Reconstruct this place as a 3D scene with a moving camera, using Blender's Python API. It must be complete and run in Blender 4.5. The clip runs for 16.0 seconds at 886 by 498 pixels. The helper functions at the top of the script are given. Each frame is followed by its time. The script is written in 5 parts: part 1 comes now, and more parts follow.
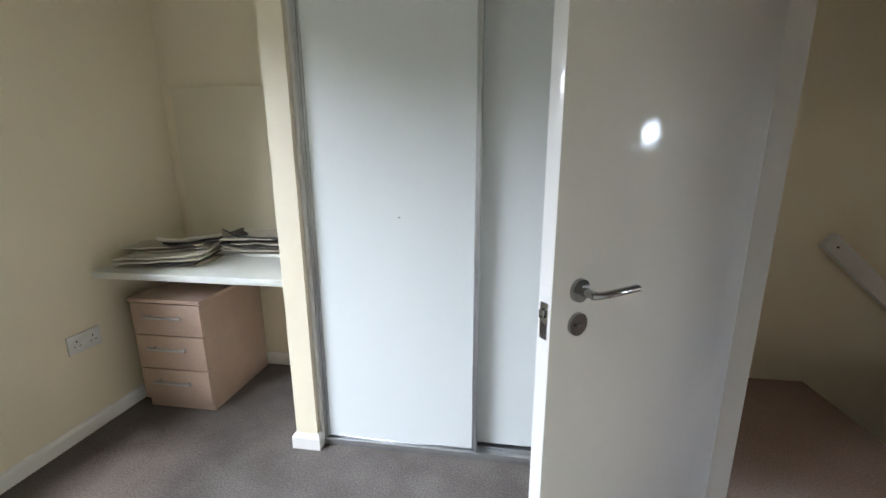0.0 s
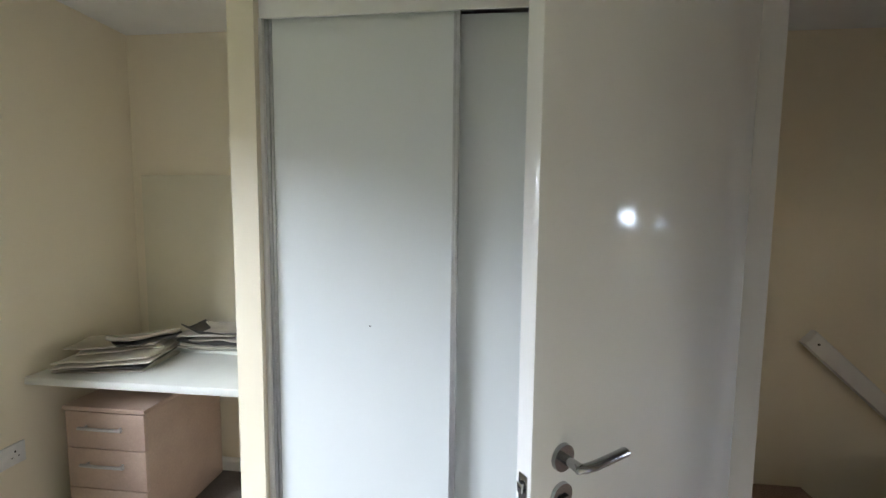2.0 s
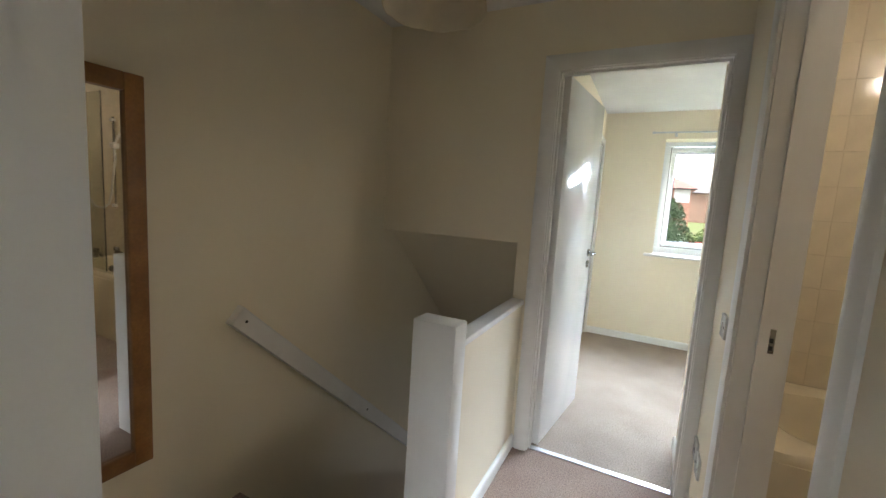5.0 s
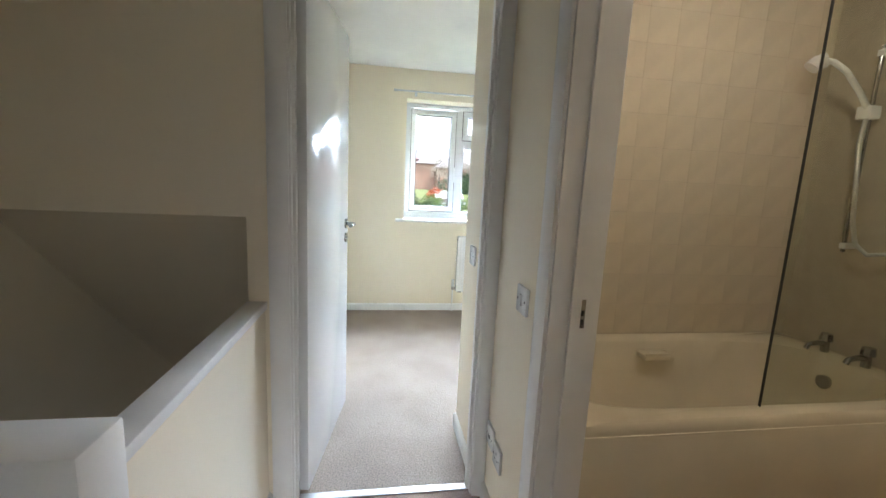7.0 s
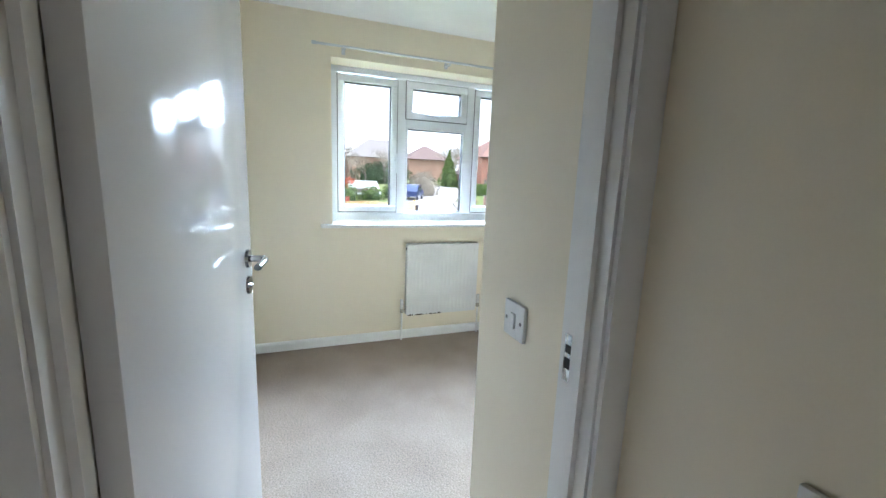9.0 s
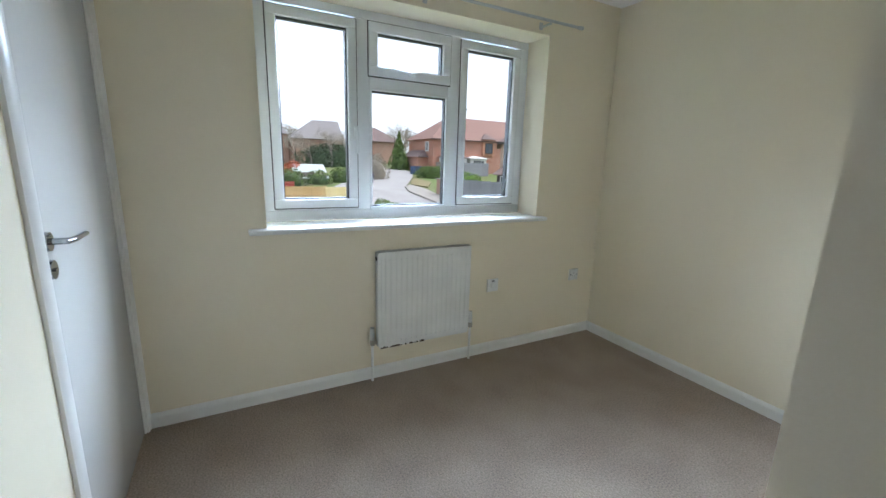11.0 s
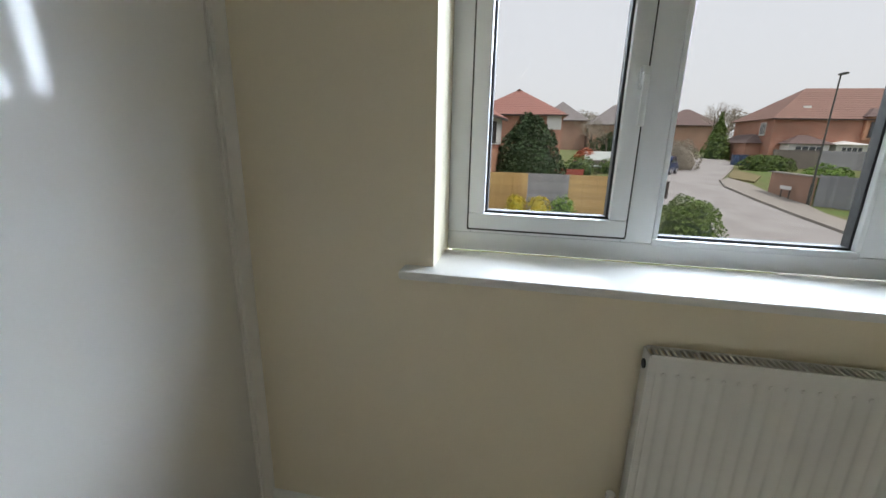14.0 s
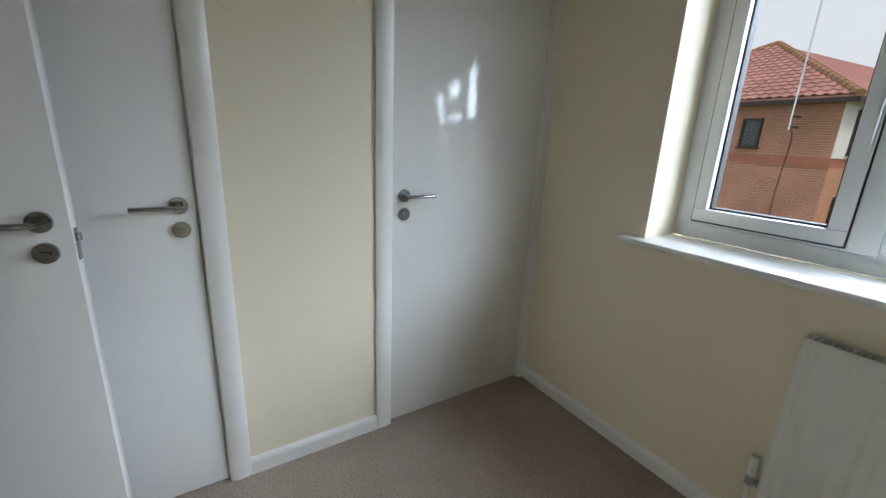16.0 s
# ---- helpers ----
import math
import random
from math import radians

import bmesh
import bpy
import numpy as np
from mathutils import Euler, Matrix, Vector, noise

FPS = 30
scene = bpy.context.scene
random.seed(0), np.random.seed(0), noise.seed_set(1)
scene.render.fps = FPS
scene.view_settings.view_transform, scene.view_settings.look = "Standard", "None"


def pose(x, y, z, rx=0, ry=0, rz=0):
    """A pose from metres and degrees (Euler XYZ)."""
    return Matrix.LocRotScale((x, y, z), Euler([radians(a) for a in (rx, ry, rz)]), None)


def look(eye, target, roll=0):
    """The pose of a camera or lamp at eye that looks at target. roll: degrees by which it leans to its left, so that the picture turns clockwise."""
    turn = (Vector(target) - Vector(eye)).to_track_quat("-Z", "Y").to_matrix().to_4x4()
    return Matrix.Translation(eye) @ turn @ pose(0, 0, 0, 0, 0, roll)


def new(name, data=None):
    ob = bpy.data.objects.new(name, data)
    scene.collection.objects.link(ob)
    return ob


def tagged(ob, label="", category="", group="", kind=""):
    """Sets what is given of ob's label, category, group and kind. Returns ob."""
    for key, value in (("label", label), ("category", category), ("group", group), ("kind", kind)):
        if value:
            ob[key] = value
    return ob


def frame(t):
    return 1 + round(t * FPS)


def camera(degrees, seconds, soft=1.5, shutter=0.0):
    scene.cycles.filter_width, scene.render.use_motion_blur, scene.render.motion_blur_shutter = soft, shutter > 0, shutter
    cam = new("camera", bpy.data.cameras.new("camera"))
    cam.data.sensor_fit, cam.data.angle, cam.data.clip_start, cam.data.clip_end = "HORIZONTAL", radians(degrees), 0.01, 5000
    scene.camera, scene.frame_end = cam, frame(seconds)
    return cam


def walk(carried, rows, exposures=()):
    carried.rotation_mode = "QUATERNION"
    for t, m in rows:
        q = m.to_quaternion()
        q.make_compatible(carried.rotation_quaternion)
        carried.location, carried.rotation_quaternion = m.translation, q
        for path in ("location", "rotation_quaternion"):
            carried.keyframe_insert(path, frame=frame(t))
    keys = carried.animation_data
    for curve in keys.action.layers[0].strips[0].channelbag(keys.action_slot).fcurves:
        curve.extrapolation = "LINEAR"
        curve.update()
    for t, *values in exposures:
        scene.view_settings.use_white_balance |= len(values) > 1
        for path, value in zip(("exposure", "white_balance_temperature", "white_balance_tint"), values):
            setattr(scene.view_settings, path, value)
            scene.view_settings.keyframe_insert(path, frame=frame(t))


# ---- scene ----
cam = camera(95.3, 16.0)
PATH = [
    (0, (-2.7, -0.951, 1.249), (-2.988, 0.977, 0.798), -0.2),
    (0.5, (-2.701, -0.921, 1.308), (-3.001, 1.03, 0.987), -0.9),
    (1, (-2.702, -0.882, 1.373), (-3.006, 1.083, 1.162), -0.4),
    (1.5, (-2.687, -0.849, 1.418), (-2.957, 1.126, 1.25), 0.0),
    (2, (-2.685, -0.848, 1.415), (-2.894, 1.134, 1.251), 0.6),
    (2.5, (-2.673, -0.823, 1.412), (-2.771, 1.166, 1.229), 1.1),
    (3, (-2.623, -0.699, 1.39), (-2.54, 1.287, 1.165), 1.7),
    (3.5, (-2.55, -0.573, 1.376), (-2.133, 1.369, 1.14), 2.1),
    (4, (-2.496, -0.285, 1.339), (-1.488, 1.424, 1.083), 3.0),
    (4.5, (-2.311, -0.16, 1.329), (-0.876, 1.208, 1.068), 3.0),
    (5, (-2.093, -0.105, 1.331), (-0.319, 0.788, 1.096), 3.5),
    (5.2, (-2.04, -0.084, 1.321), (-0.166, 0.575, 1.091), 3.5),
    (7.3, (-1.314, 0.09, 1.275), (0.62, -0.303, 0.951), 2.8),
    (7.5, (-1.197, 0.124, 1.283), (0.721, -0.335, 0.954), 2.9),
    (8, (-0.977, 0.179, 1.29), (0.912, -0.393, 0.963), 3.1),
    (8.5, (-0.727, 0.141, 1.285), (1.148, -0.468, 0.951), 2.8),
    (9, (-0.486, 0.124, 1.29), (1.352, -0.584, 0.943), 2.2),
    (9.2, (-0.378, 0.126, 1.293), (1.434, -0.644, 0.945), 2.1),
    (11.3, (0.513, -0.052, 1.269), (2.235, -0.976, 0.842), 1.7),
    (11.5, (0.606, -0.078, 1.26), (2.326, -1.002, 0.825), 1.6),
    (12, (0.829, -0.145, 1.284), (2.551, -1.063, 0.844), 0.5),
    (12.5, (1.134, -0.181, 1.268), (2.847, -1.105, 0.812), 0.3),
    (13, (1.368, -0.196, 1.27), (3.176, -0.902, 0.788), 1.1),
    (13.5, (1.526, -0.289, 1.258), (3.455, -0.463, 0.757), 1.6),
    (14, (1.501, -0.396, 1.261), (3.397, -0.019, 0.745), 1.4),
    (14.5, (1.339, -0.494, 1.276), (3.064, 0.385, 0.773), 1.6),
    (15, (1.215, -0.686, 1.294), (2.625, 0.649, 0.815), 1.3),
    (15.5, (1.123, -0.871, 1.291), (2.276, 0.683, 0.786), 1.7),
    (16, (1.022, -1.039, 1.281), (2.066, 0.58, 0.745), 2.5),
]
EXPO = [(0.0, 1.75, 6030, 15), (2.0, 1.85, 6050, 15), (3.5, 1.9, 6630, 17), (4.0, 1.9, 6430, 16), (5.0, 2.15, 6230, 14), (7.5, 2.15, 5830, 14), (8.5, 2.0, 5760, 14), (9.2, 1.75, 5580, 12),
        (11.3, 0.8, 5780, 13), (12.9, 0.42, 5780, 12), (13.5, 0.25, 6530, 14), (14.5, 0.08, 6530, 15), (16.0, 0.17, 6330, 15)]
walk(cam, [(t, look(eye, target, roll)) for t, eye, target, roll in PATH], EXPO)

# ---- world and large lights ----
world = bpy.data.worlds.new("overcast_sky")
scene.world = world
world.use_nodes = True
wn, wl = world.node_tree.nodes, world.node_tree.links
sky = wn.new("ShaderNodeTexSky")
sky.sky_type, sky.sun_disc = "NISHITA", False
sky.sun_elevation, sky.sun_rotation = radians(62), radians(211)
sky.dust_density, sky.air_density, sky.ozone_density = 6.0, 1.2, 0.5
grey = wn.new("ShaderNodeMixRGB")
grey.inputs[0].default_value = 0.8
grey.inputs[2].default_value = (7.0, 7.4, 7.5, 1)
wl.new(sky.outputs[0], grey.inputs[1])
wl.new(grey.outputs[0], wn["Background"].inputs[0])
wn["Background"].inputs[1].default_value = 0.112

sun_data = bpy.data.lights.new("sun", "SUN")
sun_data.energy, sun_data.angle, sun_data.color = 1.9, radians(14), (1.0, 0.96, 0.9)
sun = new("sun", sun_data)
sun.matrix_world = look((0, 0, 20), (3, 5, 9))


def area_lamp(name, eye, target, w, h, power, color):
    d = bpy.data.lights.new(name, "AREA")
    d.shape, d.size, d.size_y, d.energy, d.color = "RECTANGLE", w, h, power, color
    ob = new(name, d)
    ob.matrix_world = look(eye, target)
    return ob


# daylight at the window of the first bedroom, behind the walker
area_lamp("daylight", (-6.3, -1.6, 3.15), (-2.8, -0.3, 0.8), 3.8, 1.6, 330, (0.84, 0.92, 0.96))
# daylight at the east bedroom window
area_lamp("daylight", (4.7, -3.7, 3.5), (1.4, -1.3, 0.7), 12.5, 3.0, 2600, (0.72, 0.87, 1.0))
# added fill low in the stairwell, no seen source, to lift the landing
area_lamp("stair_fill", (2.32, 0.94, -1.75), (0.0, 0.94, -0.6), 0.7, 1.2, 0.8, (0.9, 0.95, 1.0))
# the bathroom's ceiling lamp
lamp = bpy.data.lights.new("bathroom_bulb", "POINT")
lamp.energy, lamp.shadow_soft_size, lamp.color = 2.9, 0.06, (1.0, 0.87, 0.68)
new("bathroom_bulb", lamp).location = (-0.6, -1.3, 2.2)


# ---- materials ----
def material(name, color, rough=0.6, metal=0.0, second=None, scale=8.0, fine=120.0, fine_amount=0.15, bump=0.1,
             bump_scale=0.0, wave=0.0, coat=0.0, spec=0.5, contrast=(0.35, 0.65), random_tint=0.0, fine_bump=True):
    """A procedural surface with broad variation, fine grain and relief."""
    m = bpy.data.materials.new(name)
    m.use_nodes = True
    n, l = m.node_tree.nodes, m.node_tree.links
    b = n["Principled BSDF"]
    b.inputs["Roughness"].default_value, b.inputs["Metallic"].default_value = rough, metal
    b.inputs["Coat Weight"].default_value, b.inputs["Coat Roughness"].default_value = coat, 0.08
    b.inputs["Specular IOR Level"].default_value = spec
    co = n.new("ShaderNodeTexCoord")
    big = n.new("ShaderNodeTexNoise")
    big.inputs["Scale"].default_value, big.inputs["Detail"].default_value = scale, 5
    l.new(co.outputs["Object"], big.inputs["Vector"])
    ramp = n.new("ShaderNodeValToRGB")
    second = second or tuple(c * 0.9 for c in color)
    ramp.color_ramp.elements[0].position, ramp.color_ramp.elements[1].position = contrast
    ramp.color_ramp.elements[0].color, ramp.color_ramp.elements[1].color = (*second, 1), (*color, 1)
    l.new(big.outputs["Fac"], ramp.inputs["Fac"])
    small = n.new("ShaderNodeTexNoise")
    small.inputs["Scale"].default_value, small.inputs["Detail"].default_value = fine, 3
    l.new(co.outputs["Object"], small.inputs["Vector"])
    mix = n.new("ShaderNodeMixRGB")
    mix.blend_type = "OVERLAY"
    mix.inputs[0].default_value = fine_amount
    l.new(ramp.outputs["Color"], mix.inputs[1])
    l.new(small.outputs["Fac"], mix.inputs[2])
    out = mix
    if random_tint:
        info = n.new("ShaderNodeObjectInfo")
        hsv = n.new("ShaderNodeHueSaturation")
        rr = n.new("ShaderNodeMapRange")
        rr.inputs["To Min"].default_value, rr.inputs["To Max"].default_value = 1 - random_tint, 1 + random_tint
        l.new(info.outputs["Random"], rr.inputs["Value"])
        l.new(rr.outputs["Result"], hsv.inputs["Value"])
        l.new(mix.outputs[0], hsv.inputs["Color"])
        out = hsv
    l.new(out.outputs[0], b.inputs["Base Color"])
    bp = n.new("ShaderNodeBump")
    bp.inputs["Strength"].default_value, bp.inputs["Distance"].default_value = bump, 0.002
    l.new(small.outputs["Fac"], bp.inputs["Height"])
    if wave:
        slow = n.new("ShaderNodeTexNoise")
        slow.inputs["Scale"].default_value, slow.inputs["Detail"].default_value = bump_scale, 1
        l.new(co.outputs["Object"], slow.inputs["Vector"])
        bw = n.new("ShaderNodeBump")
        bw.inputs["Strength"].default_value, bw.inputs["Distance"].default_value = wave, 0.02
        l.new(slow.outputs["Fac"], bw.inputs["Height"])
        l.new(bw.outputs["Normal"], bp.inputs["Normal"])
    l.new(bp.outputs["Normal"], b.inputs["Normal"])
    return m


def glass_material(name, color=(1, 1, 1), rough=0.0):
    """Thin clear glass: mostly see-through, with a mirror's share by Fresnel."""
    m = bpy.data.materials.new(name)
    m.use_nodes = True
    n, l = m.node_tree.nodes, m.node_tree.links
    n.remove(n["Principled BSDF"])
    tr, gl, mx, fr, pw, ad = (n.new(k) for k in ("ShaderNodeBsdfTransparent", "ShaderNodeBsdfGlossy", "ShaderNodeMixShader", "ShaderNodeLayerWeight", "ShaderNodeMath", "ShaderNodeMath"))
    tr.inputs[0].default_value = (*color, 1)
    gl.inputs["Roughness"].default_value = rough
    pw.operation, ad.operation = "POWER", "MULTIPLY_ADD"
    pw.inputs[1].default_value = 4.5
    ad.inputs[1].default_value, ad.inputs[2].default_value = 0.8, 0.025
    l.new(fr.outputs["Facing"], pw.inputs[0])
    l.new(pw.outputs[0], ad.inputs[0])
    l.new(ad.outputs[0], mx.inputs[0])
    l.new(tr.outputs[0], mx.inputs[1])
    l.new(gl.outputs[0], mx.inputs[2])
    l.new(mx.outputs[0], n["Material Output"].inputs[0])
    return m


CREAM = material("cream_wall_paint", (0.835, 0.755, 0.588), 0.55, second=(0.815, 0.730, 0.565), scale=1.5, fine=260, fine_amount=0.05, bump=0.12, wave=0.12, bump_scale=5)
CEILING = material("white_ceiling_paint", (0.84, 0.83, 0.80), 0.8, scale=2, fine=200, fine_amount=0.05, bump=0.2)
GLOSS = material("white_gloss_paint", (0.82, 0.81, 0.79), 0.10, second=(0.79, 0.78, 0.755), scale=2, fine=300, fine_amount=0.03, bump=0.02, wave=0.06, bump_scale=5, spec=0.5)
SATIN = material("white_trim_paint", (0.82, 0.81, 0.78), 0.28, second=(0.77, 0.75, 0.71), scale=4, fine=200, fine_amount=0.05, bump=0.06, wave=0.05, bump_scale=14)
MELAMINE = material("pale_melamine", (0.76, 0.785, 0.78), 0.34, second=(0.74, 0.77, 0.765), scale=1.2, fine=400, fine_amount=0.04, bump=0.05)
ALUMINIUM = material("brushed_aluminium", (0.62, 0.63, 0.64), 0.33, 0.9, scale=20, fine=300, fine_amount=0.1, bump=0.06)
CHROME = material("chrome", (0.40, 0.41, 0.42), 0.10, 1.0, scale=20, fine=200, fine_amount=0.02, bump=0.0)
DARK = material("dark_gap", (0.03, 0.03, 0.03), 0.7)
UPVC = material("white_upvc", (0.82, 0.84, 0.86), 0.25, scale=3, fine=300, fine_amount=0.03, bump=0.02)
PLASTIC = material("white_switch_plastic", (0.80, 0.79, 0.76), 0.25, scale=30, fine=300, fine_amount=0.02, bump=0.0)
RADIATOR = material("white_radiator_enamel", (0.83, 0.82, 0.79), 0.25, scale=4, fine=250, fine_amount=0.03, bump=0.04)
RUST = material("chipped_paint", (0.10, 0.07, 0.05), 0.8, scale=40)
BRASS = material("dull_brass_valve", (0.45, 0.42, 0.36), 0.35, 0.9, scale=30)
CARPET = material("beige_pile_carpet", (0.39, 0.32, 0.265), 0.95, second=(0.33, 0.265, 0.22), scale=3, fine=140, fine_amount=0.7, bump=0.9, wave=0.1, bump_scale=60, spec=0.1)
CARPET_A = material("grey_brown_carpet", (0.16, 0.14, 0.13), 0.95, second=(0.115, 0.10, 0.092), scale=5, fine=150, fine_amount=0.75, bump=0.9, wave=0.12, bump_scale=60, spec=0.1)
CARPET_L = material("pinkish_landing_carpet", (0.38, 0.285, 0.235), 0.95, second=(0.33, 0.24, 0.20), scale=4, fine=150, fine_amount=0.75, bump=0.9, wave=0.12, bump_scale=60, spec=0.1)
MAPLE = material("pale_maple_laminate", (0.52, 0.385, 0.305), 0.4, second=(0.46, 0.335, 0.265), scale=6, fine=90, fine_amount=0.12, bump=0.04)
OAK = material("orange_stained_wood", (0.30, 0.135, 0.04), 0.4, second=(0.21, 0.09, 0.025), scale=9, fine=120, fine_amount=0.25, bump=0.1)
DESK = material("white_laminate", (0.78, 0.79, 0.74), 0.32, scale=4, fine=300, fine_amount=0.04, bump=0.03)
BOARD = material("painted_hardboard", (0.72, 0.67, 0.52), 0.45, second=(0.68, 0.63, 0.48), scale=3, fine=200, fine_amount=0.06, bump=0.08)
CLOTH = material("oatmeal_cotton", (0.60, 0.56, 0.47), 0.9, second=(0.50, 0.46, 0.39), scale=9, fine=500, fine_amount=0.25, bump=0.5, spec=0.1)
CLOTH_DARK = material("dark_sheet_layer", (0.10, 0.095, 0.085), 0.9, scale=15, fine=400, fine_amount=0.3, bump=0.5, spec=0.1)
SHADE = material("cream_lampshade_fabric", (0.74, 0.66, 0.50), 0.8, scale=12, fine=500, fine_amount=0.15, bump=0.3)
TILE = material("cream_wall_tile", (0.62, 0.54, 0.40), 0.12, scale=6, fine=200, fine_amount=0.02, bump=0.0, random_tint=0.012)
GROUT = material("grout", (0.52, 0.45, 0.34), 0.85, scale=20)
ACRYLIC = material("cream_bath_acrylic", (0.70, 0.62, 0.46), 0.15, scale=3, fine=200, fine_amount=0.02, bump=0.0)
GLASS = glass_material("window_glass")
SCREEN = glass_material("shower_glass", (0.86, 0.88, 0.84))
MIRROR = material("mirror_silver", (0.85, 0.86, 0.85), 0.02, 1.0, scale=2, fine_amount=0.0, bump=0.0)


# ---- builders ----
def mesh_of(name, bm, mat):
    me = bpy.data.meshes.new(name)
    bmesh.ops.recalc_face_normals(bm, faces=bm.faces)
    bm.to_mesh(me)
    bm.free()
    me.materials.append(mat)
    return me


def smooth(me, angle=40):
    for p in me.polygons:
        p.use_smooth = True
    me.set_sharp_from_angle(angle=radians(angle))
    return me


SITE = Matrix()


def thing(name, label, category, m=None, group="", kind=""):
    """An Empty that stands at a thing's base."""
    ob = tagged(new(name), label, category, group, kind)
    ob.matrix_world = SITE @ (m or Matrix())
    ob.empty_display_size = 0.1
    return ob


def part(name, bm, mat, parent, label="", soft=True):
    me = mesh_of(name, bm, mat)
    if soft:
        smooth(me)
    ob = new(name, me)
    ob.parent = parent
    return tagged(ob, label)


def solid(name, bm, mat, label, category, kind="", group="", m=None, soft=False):
    me = mesh_of(name, bm, mat)
    if soft:
        smooth(me)
    ob = tagged(new(name, me), label, category, group, kind)
    ob.matrix_world = SITE @ (m or Matrix())
    return ob


def box(bm, x0, x1, y0, y1, z0, z1, r=0.0, seg=2):
    """Adds a box, with rounded edges of radius r."""
    x0, x1, y0, y1, z0, z1 = min(x0, x1), max(x0, x1), min(y0, y1), max(y0, y1), min(z0, z1), max(z0, z1)
    t = bmesh.new() if r else bm
    v = bmesh.ops.create_cube(t, size=1.0, matrix=Matrix.Translation(((x0 + x1) / 2, (y0 + y1) / 2, (z0 + z1) / 2)) @ Matrix.Diagonal((x1 - x0, y1 - y0, z1 - z0, 1)))
    if r:
        bmesh.ops.bevel(t, geom=list(t.edges), offset=r, segments=seg, profile=0.5, affect="EDGES")
        me = bpy.data.meshes.new("scratch")
        t.to_mesh(me)
        t.free()
        bm.from_mesh(me)
        bpy.data.meshes.remove(me)
    return bm


def boxes(*rows, r=0.0):
    bm = bmesh.new()
    for row in rows:
        box(bm, *row, r=r)
    return bm


def tube(bm, a, b, r0, r1=None, n=12):
    """A capped rod from a to b."""
    a, b = Vector(a), Vector(b)
    m = Matrix.Translation((a + b) / 2) @ (b - a).to_track_quat("Z", "Y").to_matrix().to_4x4()
    bmesh.ops.create_cone(bm, cap_ends=True, segments=n, radius1=r0, radius2=r0 if r1 is None else r1, depth=(b - a).length, matrix=m)
    return bm


def bend(bm, points, r, n=10, flat=1.0):
    """A rod through several points, with joined rings."""
    pts = [Vector(p) for p in points]
    rings = []
    for i, p in enumerate(pts):
        d = (pts[min(i + 1, len(pts) - 1)] - pts[max(i - 1, 0)]).normalized()
        q = d.to_track_quat("Z", "Y")
        rings.append([bm.verts.new(p + q @ Vector((math.cos(k * math.tau / n) * r, math.sin(k * math.tau / n) * r * flat, 0))) for k in range(n)])
    for a, b in zip(rings, rings[1:]):
        for k in range(n):
            bm.faces.new((a[k], a[(k + 1) % n], b[(k + 1) % n], b[k]))
    bm.faces.new(rings[0][::-1])
    bm.faces.new(rings[-1])
    return bm


def sweep(bm, profile, path, close=False):
    """A profile (u out from the wall, w up) swept along a path in plan, turning left-hand side out, with mitred corners."""
    pts = [Vector((*p, 0)) for p in path]
    rings = []
    for i, p in enumerate(pts):
        ins = (p - pts[i - 1]).normalized() if i else None
        outs = (pts[i + 1] - p).normalized() if i < len(pts) - 1 else None
        a, b = ins or outs, outs or ins
        na, nb = Vector((-a.y, a.x, 0)), Vector((-b.y, b.x, 0))
        k = (na + nb).normalized()
        k /= max(0.3, k.dot(na))
        rings.append([bm.verts.new(p + k * u + Vector((0, 0, w))) for u, w in profile])
    n = len(profile)
    for a, b in zip(rings, rings[1:]):
        for j in range(n):
            bm.faces.new((a[j], a[(j + 1) % n], b[(j + 1) % n], b[j]))
    bm.faces.new(rings[0][::-1])
    bm.faces.new(rings[-1])
    return bm


CEIL = 2.335
SKIRT = ((0, 0), (0.016, 0), (0.016, 0.052), (0.012, 0.062), (0.006, 0.068), (0, 0.07))


def skirting(path):
    """A painted skirting board; the path keeps the wall on its right hand."""
    return solid("baseboard", sweep(bmesh.new(), SKIRT, path), SATIN, "white painted skirting board along the wall", "baseboard", "structure")


# ---- shell: walls, floors, ceiling ----
def wall(name, rows, label="cream painted plaster wall", mat=CREAM):
    return solid(name, boxes(*rows), mat, label, "wall", "structure")


DZ = 2.0
wall("wall_east", [(2.52, 2.8, -2.58, -1.87, -0.3, CEIL), (2.52, 2.8, -0.168, 0.505, -0.3, CEIL), (2.52, 2.8, -1.87, -0.168, -0.3, 0.905), (2.52, 2.8, -1.87, -0.168, 2.07, CEIL)], "cream painted plaster wall round the bedroom window")
wall("wall_north", [(0.1, 0.322, 0.405, 0.505, 0, CEIL), (1.062, 1.69, 0.405, 0.505, 0, CEIL), (2.49, 2.52, 0.405, 0.505, 0, CEIL), (0.322, 1.062, 0.405, 0.505, DZ + 0.02, CEIL), (1.69, 2.49, 0.405, 0.505, DZ + 0.02, CEIL)], "cream painted wall with two cupboard doors")
wall("wall_south", [(0.4, 2.52, -2.58, -2.48, -0.3, CEIL)])
wall("wall_west", [(0.4, 0.5, -2.48, -0.475, 0, CEIL), (0.1, 0.4, -0.535, -0.475, 0, CEIL)])
wall("wall_landing_south", [(-1.93, -1.258, -0.535, -0.40, 0, CEIL), (-0.477, 0.0, -0.535, -0.40, 0, CEIL), (-1.258, -0.477, -0.535, -0.40, DZ + 0.02, CEIL)], "cream painted landing wall beside the bathroom door")
wall("wall_nook", [(0.1, 0.5, -0.475, -0.375, 0, CEIL)], "cream painted wall inside the bedroom door")
